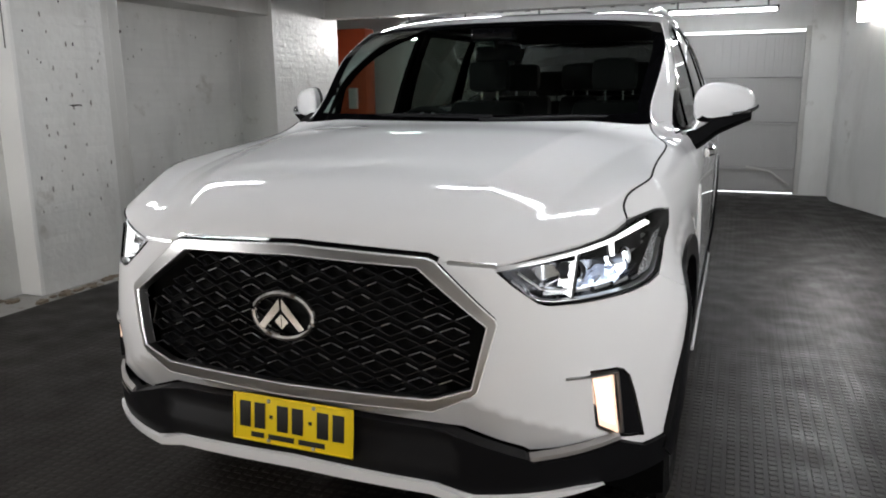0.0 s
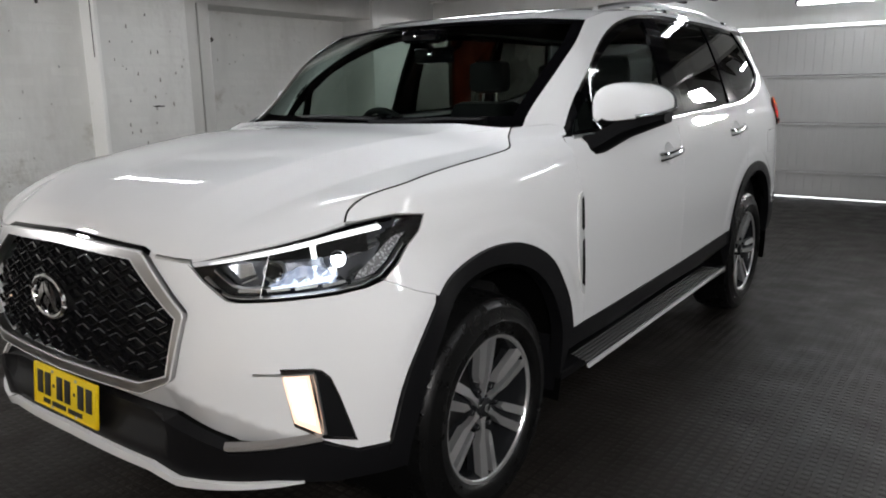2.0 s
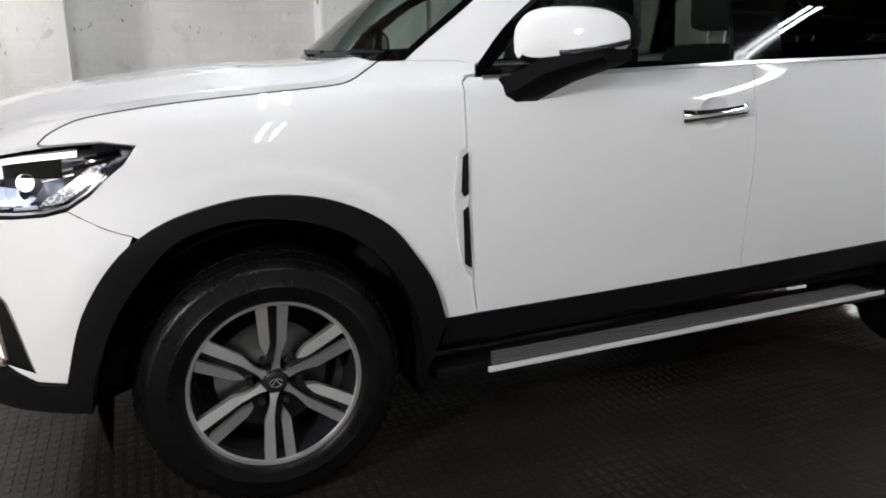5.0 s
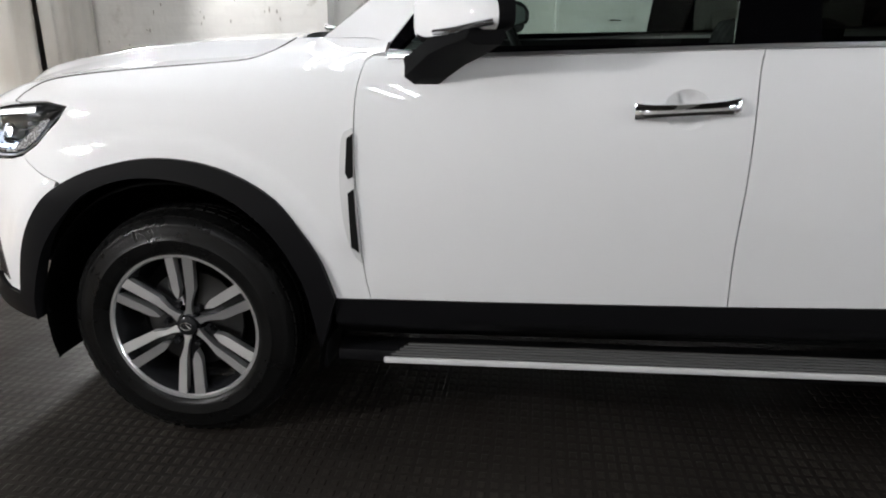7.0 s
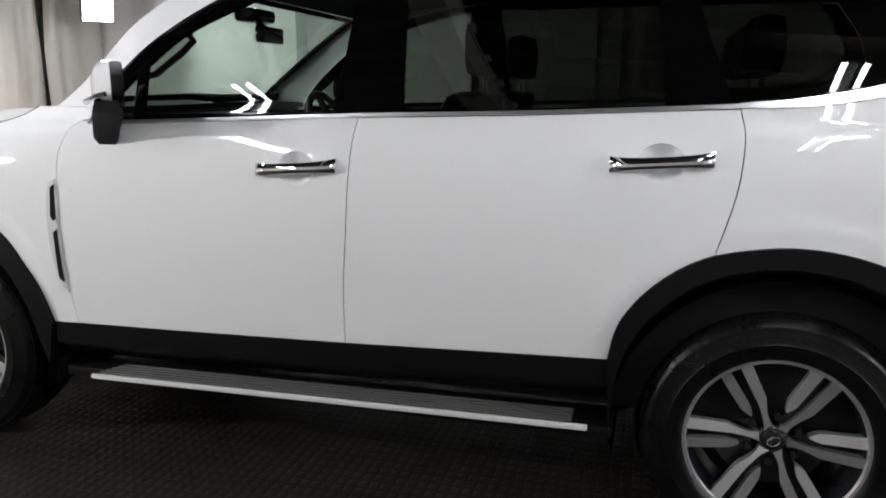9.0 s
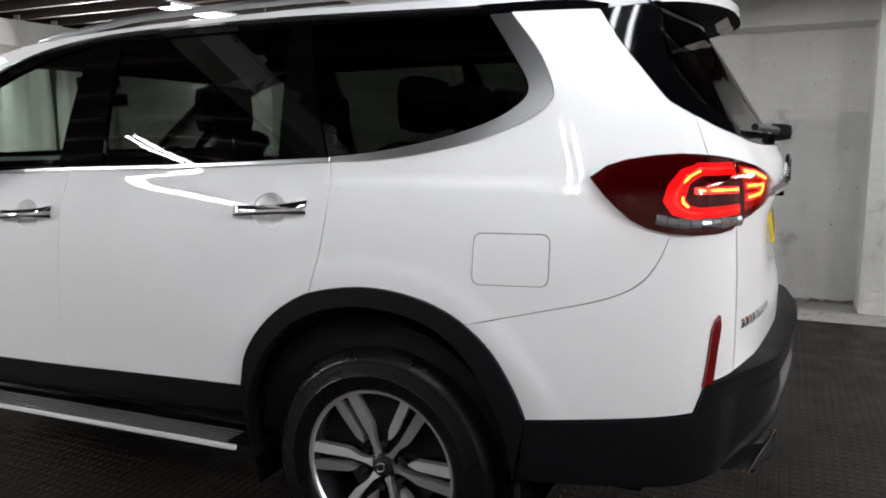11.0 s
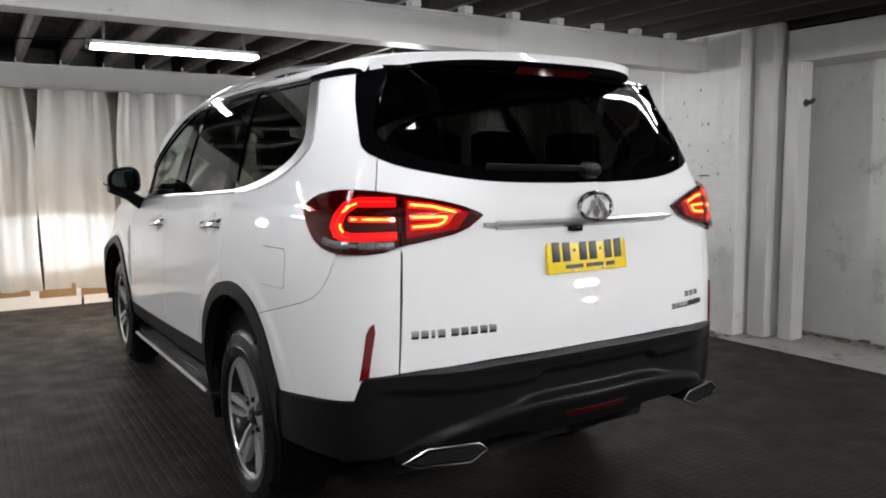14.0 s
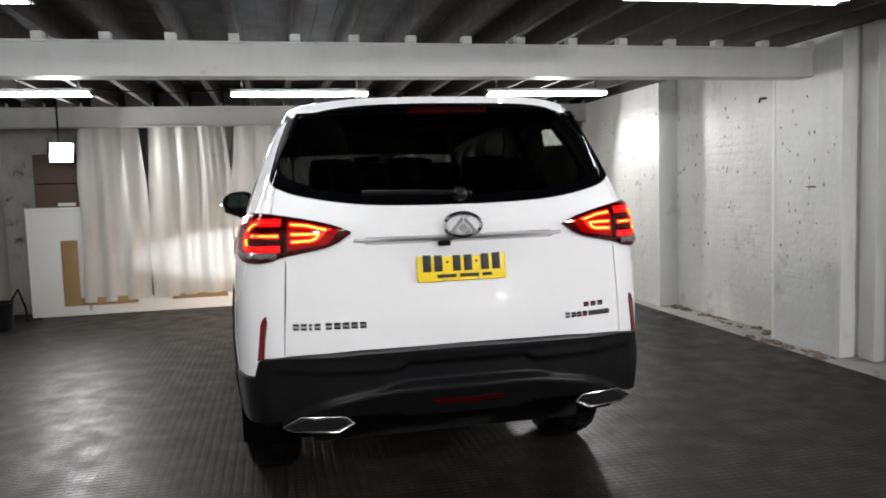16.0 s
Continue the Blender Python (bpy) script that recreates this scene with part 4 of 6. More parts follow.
for k in range(3):
    part("letter_bar", bar_on_skin((M1 - 4.20 + k * 0.036, 0.905), (M1 - 4.174 + k * 0.036, 0.905), 0.020, 0.004, 0.004, 1), CHROME, tailgate, "chrome bar in place of lettering", smooth=False)
for k in range(4):
    part("letter_bar", bar_on_skin((M1 - 4.29 + k * 0.028, 0.865), (M1 - 4.268 + k * 0.028, 0.865), 0.022, 0.004, 0.004, 1), CHROME, tailgate, "chrome bar in place of lettering", smooth=False)
part("model_bar", bar_on_skin((M1 - 4.175, 0.865), (M1 - 4.065, 0.865), 0.022, 0.004, 0.004, 2), INK, tailgate, "black and red model bar", smooth=False)
part("reversing_camera", box_bm(0.05, 0.10, 3.985, 4.03, 1.188, 1.208, 0.005), GLOSSBLACK, car)
part("rear_wiper", tube([skin2(S1 + 0.02, 1.398, 0.03), skin2(S1 - 0.12, 1.404, 0.03), skin2(S1 - 0.40, 1.41, 0.025)], 0.011, 8), CLAD, car, "black rear wiper arm")
part("wiper_pivot", lathe([(0.0, 4.045), (0.022, 4.04), (0.028, 4.02), (0.03, 3.98)], 16, "y", (0.0, 0.0, 1.395)), CLAD, car)

# tail lamps
TAIL = [(3.575, 1.283), (3.634, 1.325), (3.778, 1.346), (3.925, 1.341), (4.04, 1.328), (4.20, 1.299), (4.286, 1.266), (4.295, 1.255), (4.225, 1.203), (4.10, 1.178), (4.009, 1.163), (3.95, 1.139), (3.80, 1.137), (3.70, 1.160), (3.629, 1.219)]
sharp = {TAIL[0], TAIL[7]}
soft_tail = []
for k, p in enumerate(TAIL):
    a, b = TAIL[k - 1], TAIL[(k + 1) % len(TAIL)]
    soft_tail += [p] if p in sharp else [tuple(np.array(p) * 0.75 + np.array(a) * 0.25), tuple(np.array(p) * 0.75 + np.array(b) * 0.25)]
TAIL = soft_tail
for side in (1, -1):
    lampbody = panel("tail_lamp", TAIL, REDDARK, car, "red tail lamp, lit", out=0.016, side=side, depth=0.02, step=0.03, gap=0.002)

    def strip(name, pts, wide, mat, label="", out=0.0185):
        pieces = [bar_on_skin(a, b, wide, 0.004, out, 2) for a, b in zip(pts, pts[1:])]
        vs, fs = joined(*pieces)
        if side < 0:
            vs, fs = [(-x, y, z) for x, y, z in vs], [tuple(reversed(q)) for q in fs]
        part(name, (vs, fs), mat, lampbody, label)

    def shape(name, pts, mat, label, out=0.0185):
        panel(name, pts, mat, lampbody, label, out=out, side=side, depth=0.003, step=0.03, gap=0)

    shape("light_ring", [(4.005, 1.318), (3.87, 1.319), (3.81, 1.303), (3.775, 1.265), (3.762, 1.225), (3.785, 1.192), (3.83, 1.180), (4.005, 1.186), (4.005, 1.212), (3.855, 1.208), (3.828, 1.215), (3.818, 1.232), (3.832, 1.268), (3.87, 1.288), (4.005, 1.288)], REDSOFT, "softly lit red ring")
    strip("light_edge", [(4.0, 1.303), (3.87, 1.304), (3.822, 1.286), (3.797, 1.245), (3.792, 1.222), (3.812, 1.201), (3.84, 1.194), (4.0, 1.199)], 0.008, REDEDGE, "bright line round the red ring", 0.0215)
    shape("light_bar", [(3.845, 1.258), (4.0, 1.257), (4.0, 1.241), (3.845, 1.243)], REDGLOW, "bright red light bar", 0.0205)
    shape("light_band", [(4.035, 1.310), (4.12, 1.300), (4.245, 1.268), (4.20, 1.215), (4.035, 1.190)], REDDIM, "dim red inner lens", 0.0175)
    shape("light_bar", [(4.045, 1.303), (4.12, 1.296), (4.215, 1.272), (4.19, 1.265), (4.11, 1.281), (4.045, 1.287)], REDGLOW, "bright red light bar", 0.0205)
    shape("light_bar", [(4.05, 1.263), (4.13, 1.260), (4.190, 1.262), (4.168, 1.235), (4.14, 1.222), (4.05, 1.217), (4.05, 1.233), (4.13, 1.237), (4.142, 1.246), (4.05, 1.248)], REDGLOW, "bright red hooked light bar", 0.0205)
    strip("light_core", [(3.855, 1.2505), (3.995, 1.2495)], 0.010, REDCORE, "amber core of the light bar", 0.0225)
    strip("light_core", [(4.05, 1.2945), (4.12, 1.288), (4.195, 1.269)], 0.009, REDCORE, "amber core of the light bar", 0.0225)
    strip("light_core", [(4.055, 1.2555), (4.165, 1.2545), (4.155, 1.239), (4.135, 1.2295), (4.055, 1.2255)], 0.009, REDCORE, "amber core of the light bar", 0.0225)
    strip("light_core", [(3.868, 1.300), (3.840, 1.290), (3.816, 1.272)], 0.006, REDCORE, "amber core of the ring", 0.0225)
    strip("light_core", [(3.812, 1.236), (3.812, 1.222), (3.826, 1.210)], 0.006, REDCORE, "amber core of the ring", 0.0225)
    for k in range(9):
        s0 = 3.745 + 0.028 * k
        strip("clear_lens", [(s0, 1.1815 - 0.0055 * min(k, 2)), (s0 + 0.026, 1.1815 - 0.0055 * min(k + 1, 2))], 0.022 if k % 2 else 0.026, CLEARLENS if k != 4 else REFLECT, "clear faceted reversing lens", 0.0305)
    panel("lamp_cover", TAIL, REDCOVER, lampbody, "clear red lamp cover", out=0.026, side=side, rim=False, step=0.03, gap=0.010)
    strip("lamp_divider", [(4.018, 1.326), (4.018, 1.165)], 0.010, GLOSSBLACK, "", 0.020)

# headlamps
for side in (1, -1):
    head = panel("headlamp", HEADLAMP, LAMPGREY, car, "clear headlamp with lit white bar", out=-0.105, side=side, rim=False, gap=-0.004)

    def fit_side(vf):
        vs, fs = vf
        return ([(-p[0], p[1], p[2]) for p in vs], [tuple(reversed(q)) for q in fs]) if side < 0 else vf

    wall = [skin2(s, z, o) for s, z in resample(HEADLAMP, 0.04) for o in (0.0, -0.11)]
    n = len(wall) // 2
    part("lamp_bezel", fit_side((wall, [(2 * i, 2 * ((i + 1) % n), 2 * ((i + 1) % n) + 1, 2 * i + 1) for i in range(n)])), GLOSSBLACK, head, "gloss black lamp surround")
    lens = panel("lamp_lens", HEADLAMP, LENS, head, "clear lamp lens", out=-0.001, side=side, rim=False, gap=0.001)
    part("running_light", fit_side(joined(*[bar_on_skin(a, b, 0.0135, 0.01, -0.006, 4) for a, b in zip([(-1.012, 0.993), (-0.825, 1.019), (-0.64, 1.045)], [(-0.825, 1.019), (-0.64, 1.045), (-0.46, 1.062)])])), DRL, head, "lit white running light")
    part("running_light", fit_side(bar_on_skin((-0.672, 1.040), (-0.668, 1.002), 0.017, 0.008, -0.005, 2)), DRL, head, "lit white running light")
    for s, z, r, mat, label in ((-0.597, 0.990, 0.018, BEAM, "lit projector lens"), (-0.79, 0.968, 0.022, GLOSSBLACK, "unlit projector lens")):
        c, nn = skin2(s, z, -0.022 if mat is BEAM else -0.045), skin_normal(s, z, 0.0)
        q = Vector(nn).to_track_quat("Z", "Y")
        vs, fs = lathe([(0.0, r * 0.5), (r * 0.5, r * 0.42), (r * 0.85, r * 0.18), (r, 0.0)], 24, "z")
        part("projector", fit_side(([Vector(c) + q @ Vector(p) for p in vs], fs)), mat, head, label)
        vs, fs = lathe([(r, 0.0), (r * 1.25, 0.012), (r * 1.35, -0.03)], 24, "z")
        part("projector_ring", fit_side(([Vector(c) + q @ Vector(p) for p in vs], fs)), SATIN, head, "silver ring")
    for k in range(6):
        s0 = -0.90 + 0.085 * k
        part("reflector_step", fit_side(joined(bar_on_skin((s0, 0.922), (s0 + 0.07, 0.922 + 0.002 * k), 0.022, 0.02, -0.035, 1), bar_on_skin((s0 + 0.01, 0.94), (s0 + 0.055, 0.955), 0.010, 0.02, -0.04, 1))), REFLECT, head, "faceted chrome reflector")
    # lamp light on the reflector is painted: panel, some facets and streaks glow
    panel("lit_reflector", [(-0.82, 0.924), (-0.61, 0.925), (-0.585, 0.948), (-0.645, 0.972), (-0.70, 0.980), (-0.78, 0.955)], BEAMSOFT, head, "reflector lit bluish white", out=lambda s, z: -0.045 + 0.006 * math.sin(s * 90) + 0.25 * max(0, z - 0.95), side=side, rim=False, gap=0, step=0.008)
    rnd = random.Random(4)
    for k in range(26):
        fs_, fz_ = rnd.uniform(-0.82, -0.62), rnd.uniform(0.926, 0.968)
        ln, tilt = rnd.uniform(0.006, 0.030), rnd.uniform(0.1, 0.7)
        part("facet", fit_side(bar_on_skin((fs_, fz_), (fs_ + ln, fz_ + ln * tilt), rnd.uniform(0.0012, 0.0042), 0.006, rnd.uniform(-0.042, -0.030), 1)), BEAMHOT if k % 3 == 0 else REFLECT, head, "bright facet of the reflector", smooth=False)
    for s0, s1, z0, wide in ((-0.80, -0.70, 0.928, 0.006), (-0.73, -0.63, 0.931, 0.008), (-0.66, -0.60, 0.940, 0.005)):
        part("lit_streak", fit_side(bar_on_skin((s0, z0), (s1, z0 + 0.006), wide, 0.006, -0.028, 2)), BEAMHOT, head, "bright streak in the reflector")
    # added plate for the glow seen from ahead: lit towards nose, black behind
    go = np.array((-0.62, 0.79, 0.0)) * 0.078
    edge = [skin2(-0.800 - 0.030 * t, 1.020 - 0.105 * t, -0.010) for t in (0.0, 0.5, 1.0)]
    for off, mat, label in ((0.0, DRL, "plate glowing for the bar of light seen from ahead"), (0.003, GLOSSBLACK, "black back that hides the glow from the side")):
        push = np.array((0.79, 0.62, 0.0)) * off
        more = 0.0 if off == 0.0 else 0.16
        guide = [p + push - go * more for p in edge] + [p + go * (1 + more) + push for p in edge]
        part("light_guide", fit_side((guide, [(0, 1, 4, 3), (1, 2, 5, 4)])), mat, head, label)
    # added glowing disc for the dipped beam's glare, turned to the road ahead
    go = np.array((-0.87, 0.50, 0.0)) * 0.068
    for off, mat, label in ((0.0, BEAM, "glowing disc in place of the dipped beam's glare"), (0.003, LAMPGREY, "grey back of the glare disc")):
        push, more = np.array((0.50, 0.87, 0.0)) * off, 0.0 if off == 0.0 else 0.10
        ring = []
        for k in range(16):
            a = 2 * math.pi * k / 16
            u = 0.5 + 0.5 * (1 + 2 * more) * math.cos(a)
            ring.append(skin2(-0.612, 0.974 + 0.028 * (1 + more) * math.sin(a), -0.010) * 1.0 + go * u + push)
        part("beam_bowl", fit_side((ring, [tuple(range(16))])), mat, head, label)
    low = [(-0.990, 0.960), (-0.945, 0.925), (-0.915, 0.913), (-0.88, 0.9095), (-0.80, 0.9095), (-0.62, 0.9135), (-0.545, 0.9205), (-0.487, 0.937), (-0.44, 0.968), (-0.395, 1.010)]
    part("lower_strip", fit_side(joined(*[bar_on_skin(a, b, 0.0065, 0.012, -0.008, 3) for a, b in zip(low, low[1:])])), SATIN, head, "silver strip along the lamp's lower edge")
    low = [(-0.97, 0.975), (-0.91, 0.936), (-0.88, 0.93), (-0.80, 0.93)]
    part("inner_strip", fit_side(joined(*[bar_on_skin(a, b, 0.007, 0.012, -0.022, 3) for a, b in zip(low, low[1:])])), SATIN, head, "silver inner strip")
    panel("chrome_shroud", [(-0.935, 0.985), (-0.86, 0.990), (-0.845, 0.965), (-0.90, 0.950)], REFLECT, head, "chrome shroud", out=lambda s, z: -0.03 - 0.02 * math.cos((s + 0.89) * 30), side=side, rim=False, gap=0, step=0.012)
    panel("side_lens_panel", [(-0.56, 0.934), (-0.50, 0.943), (-0.455, 0.972), (-0.415, 1.010), (-0.385, 1.040), (-0.43, 1.030), (-0.49, 0.985), (-0.545, 0.952)], SIDELENS, head, "grey side reflector", out=-0.012, side=side, rim=False, gap=0, step=0.02)
    for k in range(2):
        part("shutter_bar", fit_side(bar_on_skin((-0.56 + 0.012 * k, 0.992 + 0.018 * k), (-0.475 + 0.014 * k, 1.010 + 0.018 * k), 0.006, 0.01, -0.02, 1)), SATIN, head, "silver bar", smooth=False)
    panel("beam_shutter", [(-0.88, 1.001), (-0.50, 1.001), (-0.50, 1.055), (-0.70, 1.030), (-0.88, 1.008)], GLOSSBLACK, head, "black beam shutter over the projector", out=-0.016, side=side, rim=False, gap=0, step=0.03)
    brow = [(-1.03, 0.998), (-0.825, 1.031), (-0.60, 1.063), (-0.42, 1.081)]
    part("lamp_brow", fit_side(joined(*[bar_on_skin(a, b, 0.014, 0.012, -0.003, 4) for a, b in zip(brow, brow[1:])])), GLOSSBLACK, head, "gloss black brow over the running light")
    part("lamp_tip", fit_side(joined(*[bar_on_skin((-0.47 + 0.03 * k, 1.03 + 0.012 * k), (-0.38 + 0.015 * k, 1.048 + 0.008 * k), 0.022, 0.012, -0.006, 2) for k in range(3)])), GLOSSBLACK, head, "gloss black lamp tip")
    # strip between grille and lamp
    part("nose_strip", fit_side(bar_on_skin((-1.16, 1.004), (-1.03, 0.999), 0.016, 0.01, 0.004, 3)), SATIN, car, "satin strip from grille to headlamp")
    # fog lamp pocket
    pocket = panel("fog_pocket", FOG_BOX, CLAD, car, "black fog-lamp pocket", out=-0.035, side=side, rim=False, gap=-0.004)
    wall = [skin2(s, z, o) for s, z in resample(FOG_BOX, 0.04) for o in (0.001, -0.04)]
    n = len(wall) // 2
    part("pocket_wall", fit_side((wall, [(2 * i, 2 * ((i + 1) % n), 2 * ((i + 1) % n) + 1, 2 * i + 1) for i in range(n)])), CLAD, pocket)
    panel("fog_lens", [(-0.784, 0.712), (-0.712, 0.706), (-0.690, 0.540), (-0.757, 0.579)], FOG, pocket, "warm lit fog lamp", out=-0.002, side=side, depth=0.02, step=0.02, gap=0)
    panel("fog_glow", [(-0.772, 0.700), (-0.724, 0.694), (-0.706, 0.570), (-0.748, 0.593)], FOGHOT, pocket, "bright middle of the fog lamp", out=0.000, side=side, depth=0.001, step=0.02, gap=0)
    panel("fog_surround", [(-0.708, 0.716), (-0.682, 0.712), (-0.663, 0.692), (-0.643, 0.64), (-0.606, 0.516), (-0.684, 0.535), (-0.698, 0.60)], CLAD, pocket, "black plastic frame beside the fog lamp", out=0.0, side=side, step=0.02, depth=0.006, gap=0.001)
    part("fog_edge", fit_side(joined(*[bar_on_skin(a, b, 0.007, 0.008, 0.004, 2) for a, b in zip(FOG_BOX[1:5], FOG_BOX[2:6])])), SMOKED, pocket, "smoked satin edge of the fog-lamp pocket")
    part("fog_trim", fit_side(joined(bar_on_skin((-0.855, 0.716), (-0.70, 0.710), 0.012, 0.01, 0.006, 3), bar_on_skin((-0.70, 0.706), (-0.680, 0.540), 0.016, 0.01, 0.004, 3))), SATIN, pocket, "satin trim round the fog lamp")
    part("bumper_trim", fit_side(bar_on_skin((-0.945, 0.512), (-0.69, 0.530), 0.030, 0.012, 0.006, 4)), DULLSILVER, car, "satin silver lower trim")
    # side vent, handles, fuel flap
    vent = panel("fender_vent", curve2([(0.578, 1.045), (0.549, 1.017), (0.540, 0.885), (0.551, 0.758), (0.575, 0.676), (0.602, 0.643)], 4) + [(0.599, 0.66), (0.588, 0.76), (0.583, 0.885), (0.583, 1.02)], SILVER, car, "satin chrome fender vent", out=0.008, side=side, step=0.02, gap=0)
    for z0, z1 in ((0.895, 1.03), (0.675, 0.872)):
        panel("vent_slot", [(0.564, z1 - 0.014), (0.558 if z0 > 0.8 else 0.570, z0 + 0.02), (0.568 if z0 > 0.8 else 0.593, z0 + 0.004), (0.5825 if z0 > 0.8 else 0.594, z0 + 0.012), (0.5825, z1)], DARK, vent, out=0.0105, side=side, rim=False, step=0.02, gap=0)
    for c_s, c_z in HANDLES:
        loops = []
        for k in range(13):
            t = k / 12
            hs, hz = c_s - 0.137 + 0.274 * t, c_z - 0.010 + 0.02 * t
            wide = 0.0155 + 0.007 * abs(2 * t - 1) ** 3
            rise = 0.010 if k in (0, 12) else 0.030 + 0.012 * math.sin(math.pi * t)
            mid = rise / 2 if k < 2 or k > 10 else rise - 0.010
            for j in range(10):
                q = 2 * math.pi * j / 10
                loops.append(skin2(hs, hz + wide * math.sin(q), mid + (rise - mid) * math.cos(q)))
        handle_faces = [(k * 10 + a, (k + 1) * 10 + a, (k + 1) * 10 + (a + 1) % 10, k * 10 + (a + 1) % 10) for k in range(12) for a in range(10)] + [tuple(range(10)), tuple(range(129, 119, -1))]
        handle = part("door_handle", fit_side((loops, handle_faces)), CHROME, car, "chrome door handle")
        cup = panel("handle_cup", cup_ring((c_s, c_z), 1.05), PAINT, handle, "recessed handle cup", out=lambda s, z: -0.002 - 0.030 * max(0, 1 - ((s - c_s) / 0.064) ** 2 - ((z - c_z + 0.003) / 0.053) ** 2), side=side, rim=False, gap=0, step=0.012)
    if side > 0:
        flap = []
        for cs, cz, a0 in ((3.458, 1.110, 0.0), (3.294, 1.107, 0.5), (3.290, 1.012, 1.0), (3.456, 1.017, 1.5)):
            flap += [(cs + 0.022 * math.cos((a0 + k / 8) * math.pi), cz + 0.022 * math.sin((a0 + k / 8) * math.pi)) for k in range(5)]
        panel("fuel_flap_gap", [(s + (s - 3.374) * 0.018, z + (z - 1.06) * 0.026) for s, z in flap], DARK, car, "dark joint round the fuel flap", out=lambda s, z: shoulder(s, z) + 0.0012, side=1, rim=False, gap=0)
        panel("fuel_flap", flap, PAINT, car, "white square fuel flap", out=lambda s, z: shoulder(s, z) + 0.0026, side=1, gap=0, depth=0.003)
    # running board
    bm = box_bm(0.78, 0.942, 0.50, 2.50, 0.300, 0.340, 0.010)
    for vv in bm.verts:
        vv.co.z += (vv.co.y - 0.66) * 0.024
        if vv.co.y < 0.6:
            vv.co.x -= 0.05 if vv.co.x > 0.9 else 0
        vv.co.x *= side
    if side < 0:
        bmesh.ops.reverse_faces(bm, faces=bm.faces)
    board = part("running_board", bm, CLAD, car, "black running board with silver edge")
    tread = [(0.838 + 0.0205 * k, 0.848 + 0.0205 * k, 0.72 - 0.01 * k, 2.38, 0.338, 0.3455) for k in range(5)]
    bm = boxes_bm(tread, 0.002)
    for vv in bm.verts:
        vv.co.z += (vv.co.y - 0.66) * 0.024
        vv.co.x *= side
    if side < 0:
        bmesh.ops.reverse_faces(bm, faces=bm.faces)
    part("tread_strip", bm, STEPGREY, board, "grey ribbed step treads")
    bm = box_bm(0.938, 0.952, 0.66, 2.43, 0.324, 0.342, 0.005)
    for vv in bm.verts:
        vv.co.z += (vv.co.y - 0.66) * 0.024
        vv.co.x *= side
    if side < 0:
        bmesh.ops.reverse_faces(bm, faces=bm.faces)
    part("silver_edge", bm, SILVER, board, "silver step edge")
    # door mirror
    vs, fs = [], []
    prof = [(0.0, 0.0), (0.45, 0.02), (0.72, 0.07), (0.9, 0.15), (0.985, 0.26), (1.0, 0.40), (0.985, 0.62), (0.95, 0.86), (0.90, 0.97), (0.84, 1.0), (0.70, 0.985)]
    for i in range(32):
        a = 2 * math.pi * i / 32
        ca, sa = math.cos(a), math.sin(a)
        ex = abs(ca) ** 0.66 * (1 if ca >= 0 else -1)
        ez = abs(sa) ** (0.82 if sa > 0 else 0.5) * (1 if sa >= 0 else -1)
        for r, h in prof:
            vs.append((1.018 + 0.116 * r * ex - 0.02 * (1 - h), 0.735 + 0.14 * h + 0.82 * (0.098 + 0.116 * r * ex), 1.358 + ((0.091 - 0.026 * ((1 + r * ex) / 2) ** 2) if ez > 0 else (0.086 - 0.036 * (1 + r * ex) / 2)) * r * ez - 0.012 * (1 - h)))
    m = len(prof)
    fs = [(i * m + k, i * m + k + 1, ((i + 1) % 32) * m + k + 1, ((i + 1) % 32) * m + k) for i in range(32) for k in range(m - 1)]
    black = [q for q in range(len(fs)) if q % (m - 1) >= 6 or (q % (m - 1) >= 2 and math.sin(2 * math.pi * (q // (m - 1) + 0.5) / 32) < -0.62)]
    dark_set = set(black)
    mirror = part("door_mirror", fit_side((vs, [q for k, q in enumerate(fs) if k not in dark_set])), PAINT, car, "white door mirror on a black arm")
    part("mirror_housing", fit_side((vs, [fs[k] for k in black])), TRIMBLACK, mirror, "black lower and rear mirror housing")
    part("mirror_glass", fit_side(([(1.018 + 0.090 * (abs(math.cos(a)) ** 0.66) * (1 if math.cos(a) >= 0 else -1), 0.872 + 0.82 * (0.098 + 0.090 * (abs(math.cos(a)) ** 0.66) * (1 if math.cos(a) >= 0 else -1)), 1.358 + (0.060 - 0.016 * (1 + math.cos(a)) / 2) * (abs(math.sin(a)) ** 0.86) * (1 if math.sin(a) >= 0 else -1)) for a in [2 * math.pi * k / 32 for k in range(32)]], [tuple(range(31, -1, -1))])), MIRROR, mirror, "mirror glass")
    part("mirror_arm", fit_side(arm_loft([(0.865, 0.752, 1.198, 0.050, 0.042), (0.90, 0.775, 1.202, 0.052, 0.044), (0.945, 0.815, 1.232, 0.054, 0.042), (0.99, 0.862, 1.266, 0.060, 0.040), (1.05, 0.915, 1.288, 0.060, 0.034), (1.115, 0.965, 1.306, 0.050, 0.024)])), TRIMBLACK, mirror, "black mirror arm")
    part("indicator", fit_side(tube([(1.035, 0.826, 1.309), (1.07, 0.852, 1.312), (1.10, 0.888, 1.317), (1.134, 0.945, 1.330), (1.138, 0.985, 1.338)], 0.008, 8)), REFLECT, mirror, "clear indicator strip")
    # roof rail
    rail = part("roof_rail", fit_side(tube([Vector(along(R_EDGE, t)) + Vector((-0.055, 0, 0.012 + 0.030 * min(1, 5 * (t - 0.10), 6 * (0.86 - t)))) for t in [0.10 + 0.76 * k / 24 for k in range(25)]], 0.016, 10, 0.8)), SATIN, car, "satin silver roof rail")
    foot = along(R_EDGE, 0.872)
